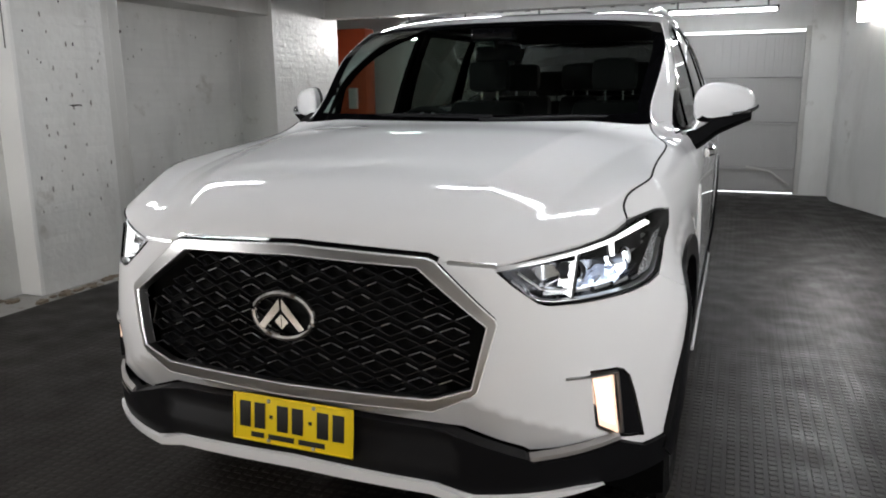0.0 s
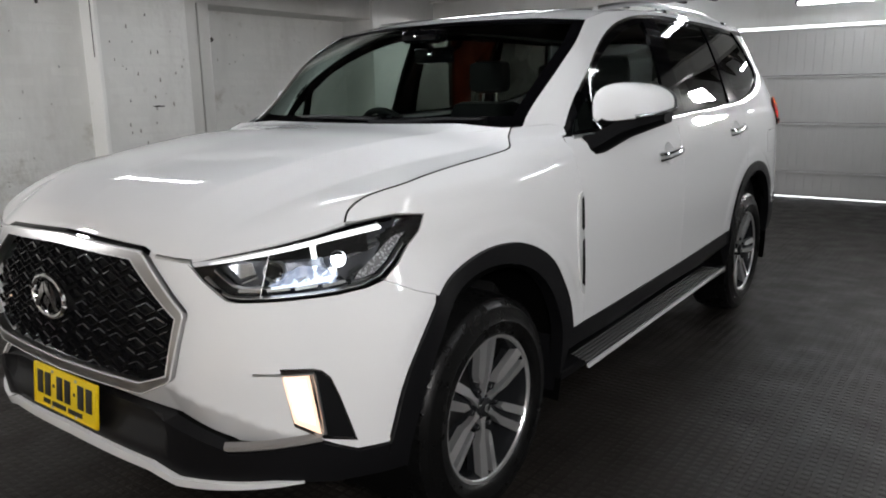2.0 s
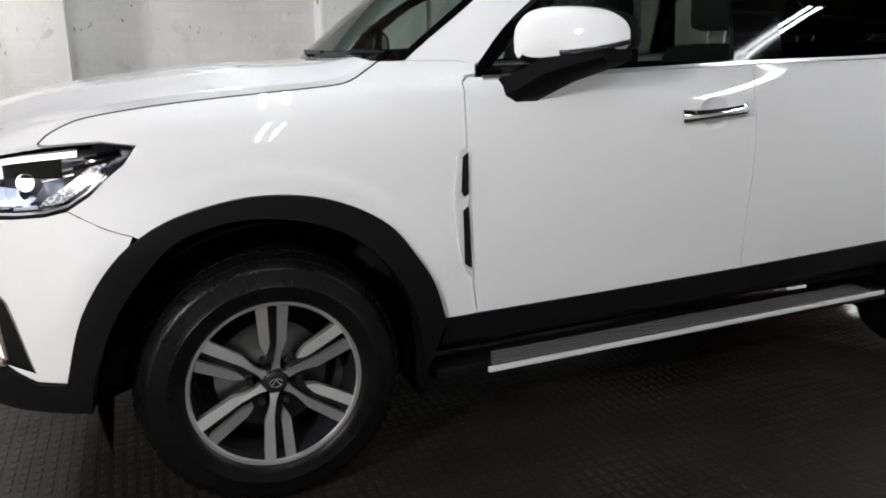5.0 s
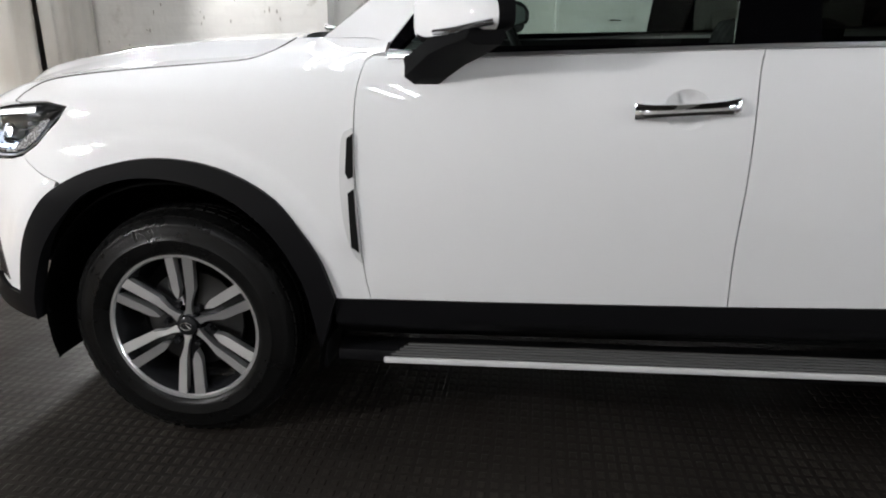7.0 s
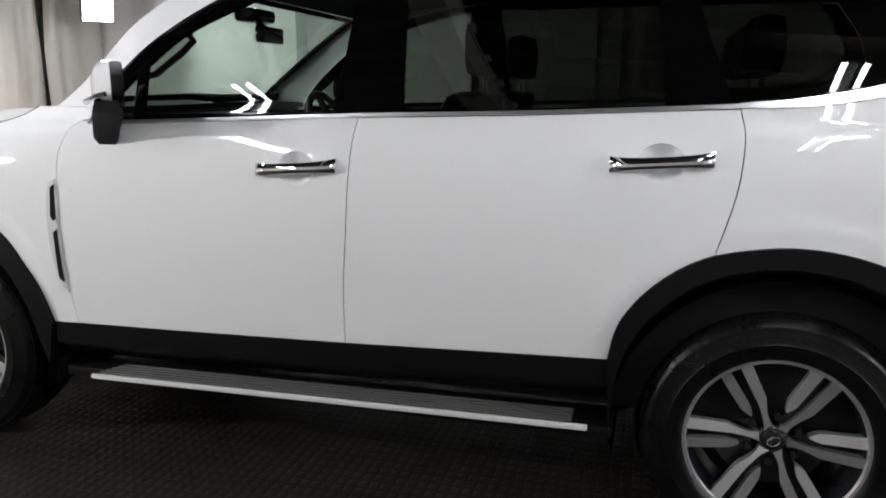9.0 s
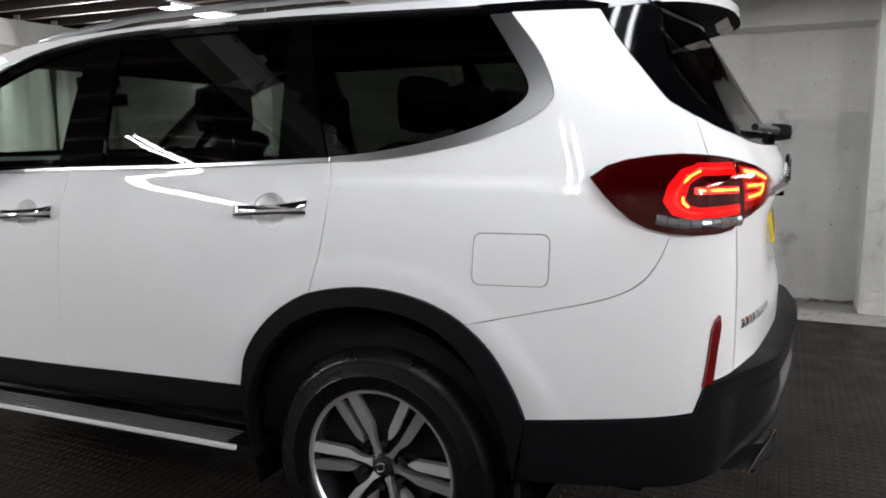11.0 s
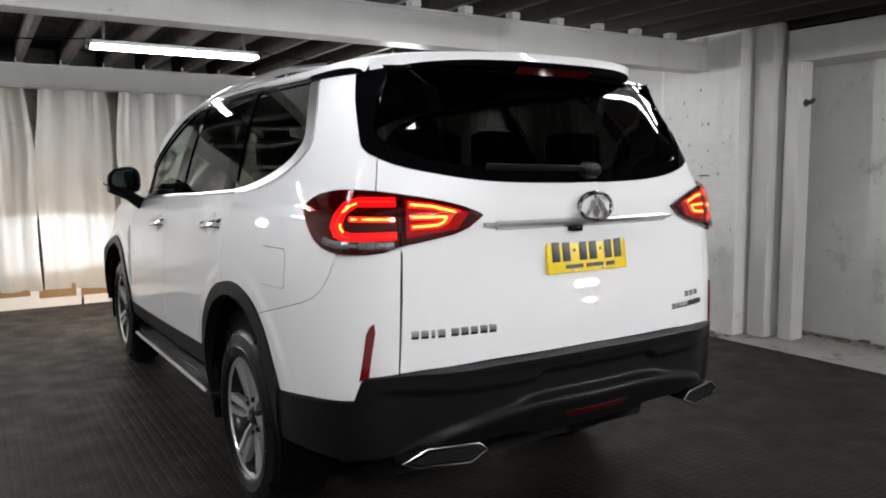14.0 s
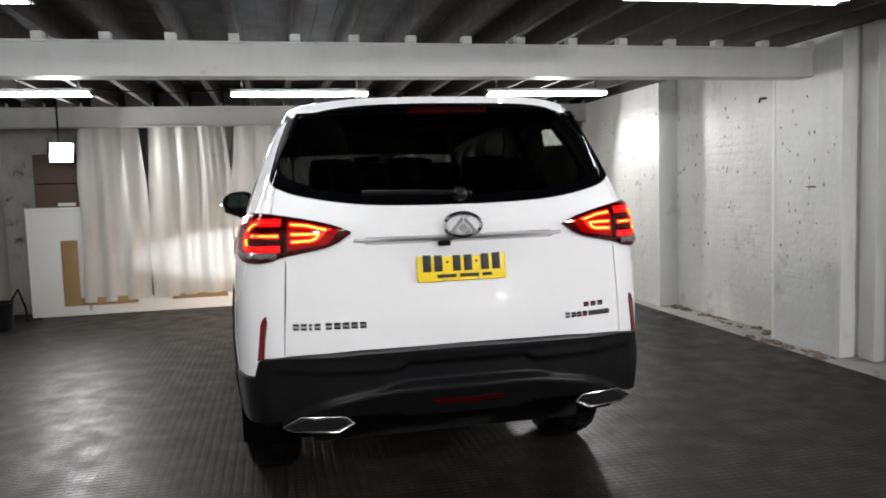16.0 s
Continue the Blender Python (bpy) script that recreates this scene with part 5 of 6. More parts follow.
    part("rail_foot", box_bm(side * (foot[0] - 0.075), side * (foot[0] - 0.035), foot[1] - 0.045, foot[1] + 0.03, foot[2] - 0.01, foot[2] + 0.026, 0.006), GLOSSBLACK, rail, "black rail foot")
    # exhaust tip
    exh = part("exhaust_tip", fit_side(prism([(0.468, 0.496), (0.53, 0.466), (0.70, 0.470), (0.742, 0.484), (0.67, 0.528), (0.50, 0.524)], 3.93, 4.040, lambda a, b, h: (a, h - 0.45 * max(0, a - 0.60), b + 0.008))), TIP, car, "flat chrome exhaust trim")
    lip = [(0.468, 0.504), (0.53, 0.474), (0.70, 0.478), (0.742, 0.492), (0.67, 0.536), (0.50, 0.532), (0.468, 0.504)]
    part("exhaust_lip", fit_side(tube([(a, 4.043 - 0.45 * max(0, a - 0.60), b) for a, b in lip], 0.005, 8)), TIP, exh, "polished rim of the exhaust trim")
    part("exhaust_hole", fit_side(prism([(0.489, 0.496), (0.541, 0.475), (0.69, 0.479), (0.716, 0.486), (0.66, 0.518), (0.513, 0.515)], 4.041, 4.042, lambda a, b, h: (a, h - 0.45 * max(0, a - 0.60), b + 0.008))), DARK, exh)
    # wheel housings
    for yc in (0.0, 2.95):
        vs, fs = lathe([(0.46, 0.93 * 1), (0.47, 0.90), (0.47, 0.52), (0.30, 0.50)], 28, "x", (0, yc, 0.40), span=math.pi * 1.2, start=-math.pi * 0.1)
        part("wheel_housing", fit_side((vs, fs)), VOID, car, "black wheel-arch liner")
    # mud flap
    for yc, zb in ((0.455, 0.27), (3.37, 0.40)):
        part("mud_flap", box_bm(side * 0.72, side * (0.90 if yc < 1 else 0.86), yc, yc + 0.012, zb, zb + (0.24 if yc < 1 else 0.12), 0.004), CLAD, car, "black rubber mud flap")
part("wiper", tube([(-0.62, 0.47, 1.305), (-0.2, 0.37, 1.318), (0.15, 0.355, 1.312)], 0.009, 6), CLAD, car, "black wiper blade")
part("wiper", tube([(0.10, 0.345, 1.300), (0.45, 0.38, 1.312), (0.68, 0.50, 1.305)], 0.009, 6), CLAD, car, "black wiper blade")
for sx in (-1,):
    corner = prism([(0.405, 1.268), (0.52, 1.288), (0.545, 1.326), (0.505, 1.314), (0.44, 1.288)], 0.0, 1.0, lambda a, b, h: (sx * (0.735 + 0.075 * h), a + 0.02 * h, b - 0.006 * h))
    part("cowl_corner", corner if sx > 0 else (corner[0], [tuple(reversed(q)) for q in corner[1]]), CLAD, car, "black corner of the windscreen cowl")
part("scuttle", grid_patch(lambda a, b: screen(a, 0.0) + np.array((0, -0.10 * b, -0.004 - 0.03 * b)), 30, 3), CLAD, car, "black scuttle panel")

# underside and cabin
part("underbody", box_bm(-0.62, 0.62, -0.55, 3.70, 0.32, 0.46, 0.03), DARK, car, "dark underbody")
part("crash_wall", box_bm(-0.70, 0.70, 0.35, 0.45, 0.40, 1.22, 0.02), DARK, car, "dark bulkhead")
part("radiator", box_bm(-0.50, 0.50, -0.80, -0.55, 0.44, 0.98, 0.02), DARK, car, "dark radiator pack")
part("rear_structure", box_bm(-0.76, 0.76, 3.62, 3.82, 0.50, 1.28, 0.02), DARK, car, "dark inner tail structure")
both("door_liner", [(0.50, 0.42), (3.75, 0.42), (3.75, 1.30), (0.62, 1.235)], SEAT, car, "black inner door lining", out=-0.075, rim=False, step=0.09)
part("headliner", grid_patch(lambda a, b: roof(0.03 + 0.94 * a, 0.03 + 0.94 * b) - np.array((0, 0, 0.035)), 16, 20), LINER, car, "light grey headliner")
part("cabin_floor", box_bm(-0.82, 0.82, 0.45, 3.72, 0.42, 0.48, 0.01), SEAT, car, "black carpet")
dash_v, dash_f = grid_patch(lambda a, b: np.array(((a * 2 - 1) * 0.74, (0.42 + 0.10 * abs(a * 2 - 1) ** 2) + 0.46 * b, 1.235 - 0.02 * b - 0.20 * max(0, b - 0.8) * 5 * (b > 0.8))), 24, 12)
part("dashboard", (dash_v, dash_f), SEAT, car, "black dashboard")
wheel_at = Matrix.Translation((-0.38, 1.03, 1.16)) @ Matrix.Rotation(radians(-65), 4, "X")
ring = [wheel_at @ Vector((0.185 * math.cos(2 * math.pi * k / 32), 0.185 * math.sin(2 * math.pi * k / 32), 0)) for k in range(33)]
steer = part("steering_wheel", tube(ring, 0.016, 10), SEAT, car, "black leather steering wheel")
sp = [tube([wheel_at @ Vector((0, 0, 0.02)), wheel_at @ Vector((0.18 * math.cos(a), 0.18 * math.sin(a), 0))], 0.018, 8) for a in (0.1, math.pi - 0.1, -math.pi / 2)]
part("wheel_spokes", joined(*sp), GUNMETAL, steer)
part("inner_mirror", box_bm(-0.11, 0.11, 0.905, 0.93, 1.545, 1.615, 0.012), GLOSSBLACK, car, "black inner rear-view mirror")
for sx in (1,):
    part("grab_handle", tube([(sx * p[0], p[1], p[2]) for p in [skin(0.84, 1.39, -0.04), skin(0.87, 1.40, -0.085), skin(0.97, 1.475, -0.085), skin(1.01, 1.515, -0.08), skin(1.02, 1.53, -0.04)]], 0.012, 8), SEAT, car, "black grab handle on the pillar")
part("sensor_pod", box_bm(-0.10, 0.10, 0.80, 0.90, 1.632, 1.69, 0.02), GLOSSBLACK, car, "black sensor pod under the windscreen")
part("mirror_stem", tube([(0, 0.90, 1.60), (0, 0.84, 1.66), (0, 0.80, 1.68)], 0.015, 8), GLOSSBLACK, car)


def seat(x, y, wide, base_z=0.78, back_h=0.62):
    s = part("seat", boxes_bm([(x - wide / 2, x + wide / 2, y - 0.28, y + 0.26, base_z - 0.28, base_z)], 0.07), SEAT, car, "black leather seat")
    bm = box_bm(x - wide / 2, x + wide / 2, -0.07, 0.07, 0, back_h, 0.06)
    for vv in bm.verts:
        vv.co.y += y + 0.27 + vv.co.z * 0.28
        vv.co.x = x + (vv.co.x - x) * (1 - 0.12 * vv.co.z / back_h)
        vv.co.z += base_z - 0.05
    part("backrest", bm, SEAT, s)
    return s


def headrest(s, x, y, z):
    part("headrest", box_bm(x - 0.13, x + 0.13, y - 0.055, y + 0.055, z, z + 0.19, 0.05), SEAT, s)
    for sx in (-0.05, 0.05):
        part("headrest_post", tube([(x + sx, y, z - 0.10), (x + sx, y, z + 0.05)], 0.008, 8), CHROME, s)


for x in (-0.38, 0.38):
    s = seat(x, 1.50, 0.52)
    headrest(s, x, 1.97, 1.40)
for x, w in ((-0.42, 0.50), (0.0, 0.30), (0.42, 0.50)):
    s = seat(x, 2.42, w, 0.80)
    headrest(s, x, 2.88, 1.40)
for x in (-0.36, 0.36):
    s = seat(x, 3.10, 0.48, 0.82, 0.55)
    headrest(s, x, 3.52, 1.36)


# wheels
def wheel(at):
    w = thing("wheel", "black tyre on a two-tone six-spoke alloy wheel", "wheel")
    w.parent = car
    tyre = [(0.246, -0.11), (0.252, -0.125), (0.27, -0.137), (0.315, -0.135), (0.35, -0.122), (0.371, -0.105), (0.381, -0.07), (0.384, 0.0), (0.381, 0.07), (0.371, 0.105), (0.35, 0.122), (0.344, 0.1262), (0.341, 0.1262), (0.334, 0.1275), (0.315, 0.135), (0.302, 0.1358), (0.299, 0.1382), (0.2955, 0.1382), (0.2925, 0.1362), (0.27, 0.137), (0.252, 0.125), (0.246, 0.11)]
    t = part("tyre", lathe(tyre, 72), RUBBER, w, "black road tyre")
    blocks = []
    for k in range(60):
        a = 2 * math.pi * k / 60
        for h0, h1, da in ((-0.108, -0.06, 0), (-0.052, -0.018, 0.03), (-0.012, 0.012, 0.06), (0.018, 0.052, 0.03), (0.06, 0.108, 0)):
            r0 = 0.3835 if abs(h0 + h1) < 0.12 else 0.378
            vs = []
            for rr in (r0 - 0.010, r0 + 0.002):
                for aa, hh in ((a + da, h0), (a + da + 0.075, h0), (a + da + 0.075, h1), (a + da, h1)):
                    r2 = rr - (0.008 if abs(hh) > 0.1 else 0)
                    vs.append((hh, r2 * math.cos(aa), r2 * math.sin(aa)))
            blocks.append((vs, [(4, 5, 6, 7), (0, 1, 5, 4), (1, 2, 6, 5), (2, 3, 7, 6), (3, 0, 4, 7)]))
    tagged(part("tread", joined(*blocks), RUBBER, t, "tread blocks", smooth=False), kind="stuff")
    rim = part("rim", lathe([(0.244, 0.112), (0.240, 0.118), (0.232, 0.118), (0.226, 0.110), (0.218, 0.08), (0.212, -0.10), (0.235, -0.112)], 64), GUNMETAL, w, "dark alloy rim barrel")
    part("rim_lip", lathe([(0.243, 0.1175), (0.239, 0.1215), (0.230, 0.1205), (0.226, 0.113)], 64), ALLOY, rim, "machined rim lip")
    part("brake_disc", lathe([(0.165, 0.02), (0.165, 0.03), (0.09, 0.032), (0.06, 0.05)], 40), DARKSTEEL, w, "steel brake disc")
    part("backing", lathe([(0.21, -0.02), (0.0, -0.02)], 32), DARK, w)
    for k in range(6):
        a = math.pi / 2 + 2 * math.pi * k / 6

        def put(p, q, h):
            return (h, p * math.cos(a) - q * math.sin(a), p * math.sin(a) + q * math.cos(a))

        spoke = part("spoke", prism([(0.045, -0.012), (0.10, -0.026), (0.232, -0.038), (0.232, 0.038), (0.10, 0.020), (0.045, 0.012)], 0.045, 0.070, put), GUNMETAL, rim, "dark painted spoke", smooth=False)
        for sg in (-1, 1):
            if sg < 0:
                stations = [(0.033, -0.010, 0.017), (0.055, 0.000, 0.016), (0.075, 0.004, 0.019), (0.102, 0.009, 0.029), (0.118, 0.010, 0.036), (0.231, 0.014, 0.045)]
            else:
                stations = [(0.086, 0.020, 0.022), (0.100, 0.014, 0.031), (0.116, 0.010, 0.037), (0.233, 0.014, 0.045)]
            vs, n = [], len(stations)
            for p, q0, q1 in stations:
                h = 0.092 + (p - 0.034) * 0.13
                vs += [put(p, sg * (q0 + 0.003), h - 0.035), put(p, sg * q0, h), put(p, sg * q1, h - 0.2 * (q1 - q0)), put(p, sg * (q1 - 0.003), h - 0.035)]
            fs = [(4 * k + i, 4 * k + 4 + i, 4 * k + 5 + i, 4 * k + 1 + i) for k in range(n - 1) for i in range(3)] + [(0, 1, 2, 3), (4 * n - 1, 4 * n - 2, 4 * n - 3, 4 * n - 4)]
            if sg < 0:
                fs = [tuple(reversed(q)) for q in fs]
            part("spoke_face", (vs, fs), ALLOY, spoke, "bright machined spoke face", smooth=False)
        nut = put(0.057, 0.0, 0)
        b = math.pi / 2 + 2 * math.pi * (k + 0.42) / 6
        part("wheel_nut", lathe([(0.0, 0.098), (0.008, 0.098), (0.011, 0.094), (0.011, 0.07)], 6, "x", (0, 0.068 * math.cos(b), 0.068 * math.sin(b))), GUNMETAL, rim)
    part("hub", lathe([(0.040, 0.06), (0.040, 0.086), (0.033, 0.092)], 32), GUNMETAL, rim)
    part("hub_cap", lathe([(0.0, 0.106), (0.024, 0.104), (0.031, 0.098), (0.032, 0.09)], 32), GUNMETAL, rim, "dark centre cap")
    part("cap_badge", joined(tube([(0.106, 0.017 * math.cos(t), 0.012 * math.sin(t)) for t in [2 * math.pi * j / 20 for j in range(21)]], 0.0018, 6), tube([(0.106, -0.012, -0.006), (0.107, 0.0, 0.009), (0.106, 0.012, -0.006)], 0.0018, 6)), CHROME, rim)
    for o in [rim, *rim.children_recursive]:
        for v in o.data.vertices:
            v.co.y *= 1.05
            v.co.z *= 1.05
    w.matrix_local = at
    return w


first = wheel(pose(0.795, 0.0, 0.384))
copy_thing(first, pose(0.795, 2.95, 0.384, 30))
copy_thing(first, pose(-0.795, 0.0, 0.384, 0, 0, 180))
copy_thing(first, pose(-0.795, 2.95, 0.384, 35, 0, 180))


# ---- the garage ----
def structure(name, bm, mat, label="", smooth=False):
    return tagged(part(name, bm, mat, None, "", smooth), label, "", "", "structure")


floor_mat = material("dark_stamped_floor", (0.0175, 0.0150, 0.0130), 0.47, spec=0.13, vary=0.45, scale=5, stain=(0.0125, 0.0108, 0.0096), stain_scale=1.3, stain_at=0.45)
nt = floor_mat.node_tree
co = nt.nodes.new("ShaderNodeTexCoord")
bt = nt.nodes.new("ShaderNodeTexBrick")
bt.offset = 0.0
bt.inputs["Scale"].default_value = 1.0
bt.inputs["Brick Width"].default_value, bt.inputs["Row Height"].default_value = 0.050, 0.040
bt.inputs["Mortar Size"].default_value, bt.inputs["Mortar Smooth"].default_value = 0.011, 0.3
nt.links.new(co.outputs["Object"], bt.inputs["Vector"])
bp = nt.nodes.new("ShaderNodeBump")
bp.inputs["Strength"].default_value, bp.inputs["Distance"].default_value = 1.0, 0.010
bp.invert = True
nt.links.new(bt.outputs["Fac"], bp.inputs["Height"])
nt.links.new(bp.outputs["Normal"], nt.nodes["Principled BSDF"].inputs["Normal"])
# worn paler pads between the darker grooves, in patches
wear = nt.nodes.new("ShaderNodeTexNoise")
wear.inputs["Scale"].default_value, wear.inputs["Detail"].default_value = 1.6, 9
nt.links.new(co.outputs["Object"], wear.inputs["Vector"])
span = nt.nodes.new("ShaderNodeMapRange")
span.inputs["From Min"].default_value, span.inputs["From Max"].default_value, span.inputs["To Max"].default_value = 0.36, 0.66, 0.85
nt.links.new(wear.outputs["Fac"], span.inputs["Value"])
pads = nt.nodes.new("ShaderNodeMath")
pads.operation = "MULTIPLY"
less = nt.nodes.new("ShaderNodeMath")
less.operation = "SUBTRACT"
less.inputs[0].default_value = 1.0
nt.links.new(bt.outputs["Fac"], less.inputs[1])
nt.links.new(less.outputs[0], pads.inputs[0])
nt.links.new(span.outputs["Result"], pads.inputs[1])
tone = nt.nodes.new("ShaderNodeMix")
tone.data_type = "RGBA"
bsdf = nt.nodes["Principled BSDF"]
nt.links.new(bsdf.inputs["Base Color"].links[0].from_socket, tone.inputs["A"])
tone.inputs["B"].default_value = (0.036, 0.0308, 0.0262, 1)
nt.links.new(pads.outputs[0], tone.inputs["Factor"])
nt.links.new(tone.outputs["Result"], bsdf.inputs["Base Color"])
structure("floor", box_bm(-3.32, 5.0, -4.0, 9.0, -0.15, 0.0), floor_mat, "dark stamped non-slip garage floor")
CONC = material("worn_concrete", (0.33, 0.32, 0.30), 0.75, vary=0.25, scale=5, bump=0.4, bump_scale=50, stain=(0.10, 0.08, 0.06), stain_scale=6, stain_at=0.56)
structure("gutter", box_bm(-4.6, -3.32, -4.0, 9.0, -0.15, -0.004), CONC, "pale worn concrete strip along the wall")

west = boxes_bm([(-4.1, -3.68, -0.70, 1.25, 0, 2.9), (-4.1, -3.49, 1.25, 2.03, 0, 2.9), (-4.4, -4.16, 1.95, 4.62, 0, 2.9), (-4.3, -3.46, -3.2, -0.70, 0, 2.9), (-4.4, -3.70, 4.62, 6.05, 0, 2.9)])
structure("wall_west", west, WHITEWALL, "white painted brick wall with piers")
# pier's return, the flood's light on it painted as lighter white; cable chase
structure("pier_edge", box_bm(-3.70, -3.484, 1.215, 1.252, 0, 2.88, 0.012), LITRETURN, "smooth white return of the pier, lightened as flood-lit", smooth=False)
part("cable_chase", tube([(-3.52, 1.213, 2.3), (-3.525, 1.213, 2.0), (-3.53, 1.213, 1.72)], 0.004, 6), SOOT, bpy.data.objects["pier_edge"], "dark cable in a chase")
structure("lintel", box_bm(-4.18, -3.74, 2.28, 4.64, 2.22, 2.47, 0.01), WHITESTEEL, "white lintel over the recessed bay")
structure("post", box_bm(-3.80, -3.62, 2.07, 2.23, 0, 2.55, 0.008), WHITESTEEL, "white square steel post")
structure("post", box_bm(-3.86, -3.70, 2.30, 2.42, 0, 2.22, 0.008), WHITESTEEL, "white square steel post under the lintel")
# added out of view; its darker colour dims the reflections in the car
structure("wall_east", box_bm(4.0, 4.2, -4.0, 6.0, 0, 2.9), EASTWALL, "unseen east wall, darkened for the car's reflections")
structure("wall_north", boxes_bm([(-5.5, -1.6, 8.35, 8.6, 0, 2.9), (1.86, 4.2, 8.3, 8.6, 0, 2.9), (-1.6, 1.86, 8.35, 8.6, 2.13, 2.9)]), RENDERWALL, "white wall round the garage door")
# grey instead of white puts the shade behind the sheeting's gaps into the colour
structure("wall_south", box_bm(-4.3, 4.2, -3.4, -3.2, 0, 2.9), CONC, "wall behind the sheeting, greyed to keep its gaps dark")
structure("wall_beyond", boxes_bm([(-6.2, -6.0, 5.8, 8.6, 0, 2.9), (-6.0, -4.4, 5.85, 6.05, 0, 2.9)]), RENDERWALL, "white wall of the side bay")
structure("wall_corner", prism([(2.20, 7.85), (2.28, 7.62), (2.62, 6.75), (3.05, 5.9), (3.6, 5.4), (4.2, 5.2), (4.2, 8.3), (2.2, 8.3)], 0, 2.9, lambda a, b, h: (a, b, h)), RENDERWALL, "smooth white wall corner")

structure("ceiling", boxes_bm([(-6.2 + 0.14 * k, -6.063 + 0.14 * k, -3.4, 8.6, 2.722 + 0.002 * (k % 3), 2.78) for k in range(75)]), BOARDS, "dark timber ceiling boards")
joists = thing("ceiling_joists", "aged dark timber joists under the ceiling boards", "", kind="structure")
for k in range(-11, 11):
    x = 0.15 + k * 0.40
    part("joist", box_bm(x - 0.025, x + 0.025, -3.3, 8.5, 2.50, 2.72), TIMBER, joists, smooth=False)


def beam(name, y):
    x0 = -3.70 if y > 3 else -3.50 if y > 0 else -3.46
    lo, hi = (2.205, 2.435) if 0 < y < 3 else (2.26, 2.496)
    bm = boxes_bm([(x0, 4.2, y - 0.09, y + 0.09, lo, lo + 0.016), (x0, 4.2, y - 0.09, y + 0.09, hi - 0.016, hi), (x0, 4.2, y - 0.006, y + 0.075, lo + 0.016, hi - 0.016)], 0.003)
    b = structure(name, bm, WHITESTEEL, "white painted steel ceiling beam")
    for k in range(-9, 10):
        x = 0.15 + k * 0.40
        part("beam_clip", box_bm(x - 0.035, x + 0.035, y + 0.02, y + 0.10, hi + 0.001, hi + 0.05, 0.006), WHITESTEEL, b, smooth=False)
    return b


for k, y in enumerate((-2.75, 1.62, 5.75)):
    beam("beam_%d" % (k + 1), y)

TUBE = material("fluorescent_tube", (0.922, 0.958, 1.0), 0.3, glow=49.0)
LAMPMETAL = material("dark_grey_steel", (0.035, 0.035, 0.034), 0.55, spec=0.2, vary=0.1, scale=6)
for tx, ty in TUBES:
    fl = thing("fluorescent_light", "slim twin-tube light, lit, hung under the joists", "light", "tube lights")
    part("batten", boxes_bm([(tx - 0.62, tx + 0.62, ty - 0.018, ty + 0.018, TUBE_Z + 0.004, TUBE_Z + 0.032)] + [(tx + e - 0.012, tx + e + 0.012, ty - 0.062, ty + 0.062, TUBE_Z - 0.030, TUBE_Z + 0.004) for e in (-0.604, 0.604)], 0.003), LAMPMETAL, fl)
    for dy in (-0.046, 0.046):
        part("tube", lathe([(0.0, tx - 0.59), (0.013, tx - 0.59), (0.013, tx + 0.59), (0.0, tx + 0.59)], 10, "x", (0, ty + dy, TUBE_Z - 0.018)), TUBE, fl, "lit fluorescent tube")
    for sx in (-0.5, 0.5):
        part("hanger", box_bm(tx + sx - 0.01, tx + sx + 0.01, ty - 0.01, ty + 0.01, TUBE_Z + 0.032, 2.7225), LAMPMETAL, fl)

# supply cables slung between the battens
for (a, ya), (b, yb) in (((1.07, 0.12), (2.18, 0.18)), ((-1.25, 0.10), (-0.13, 0.12)), ((-0.85, 3.70), (-0.05, 3.70))):
    wire = thing("power_cable", "thin black power cable slung between the tube lights", "cable", "power cables")
    part("cable", tube([(a + (b - a) * k / 8, ya + (yb - ya) * k / 8, TUBE_Z + 0.034 - 0.04 * math.sin(math.pi * k / 8)) for k in range(9)], 0.006, 6), DARK, wire)

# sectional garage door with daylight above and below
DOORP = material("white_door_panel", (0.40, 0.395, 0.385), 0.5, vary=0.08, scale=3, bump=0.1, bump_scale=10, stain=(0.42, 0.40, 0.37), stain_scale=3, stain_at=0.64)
door = thing("door_1", "white sectional garage door with daylight at its edges", "garage door", kind="structure")
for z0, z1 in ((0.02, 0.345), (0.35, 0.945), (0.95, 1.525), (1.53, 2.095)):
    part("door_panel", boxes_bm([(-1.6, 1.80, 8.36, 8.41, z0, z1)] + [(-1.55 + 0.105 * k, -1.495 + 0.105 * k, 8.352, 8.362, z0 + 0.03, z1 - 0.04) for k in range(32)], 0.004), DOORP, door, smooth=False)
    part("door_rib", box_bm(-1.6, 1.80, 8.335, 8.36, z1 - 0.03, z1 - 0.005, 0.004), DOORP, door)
part("door_track", box_bm(1.80, 1.86, 8.28, 8.36, 0.0, 2.16, 0.005), WHITESTEEL, door, "grey door track")
part("brace", tube([(1.2, 8.34, 0.36), (1.5, 8.33, 0.30), (1.75, 8.32, 0.12)], 0.015), WHITESTEEL, door)
SKYGAP = material("daylight", (0.95, 0.98, 1.0), 0.5, glow=2.5)
structure("backdrop", boxes_bm([(-1.6, 1.8, 8.43, 8.44, 2.08, 2.13), (-1.6, 1.8, 8.43, 8.44, 0.0, 0.045)]), SKYGAP, "daylight through the gaps of the door")

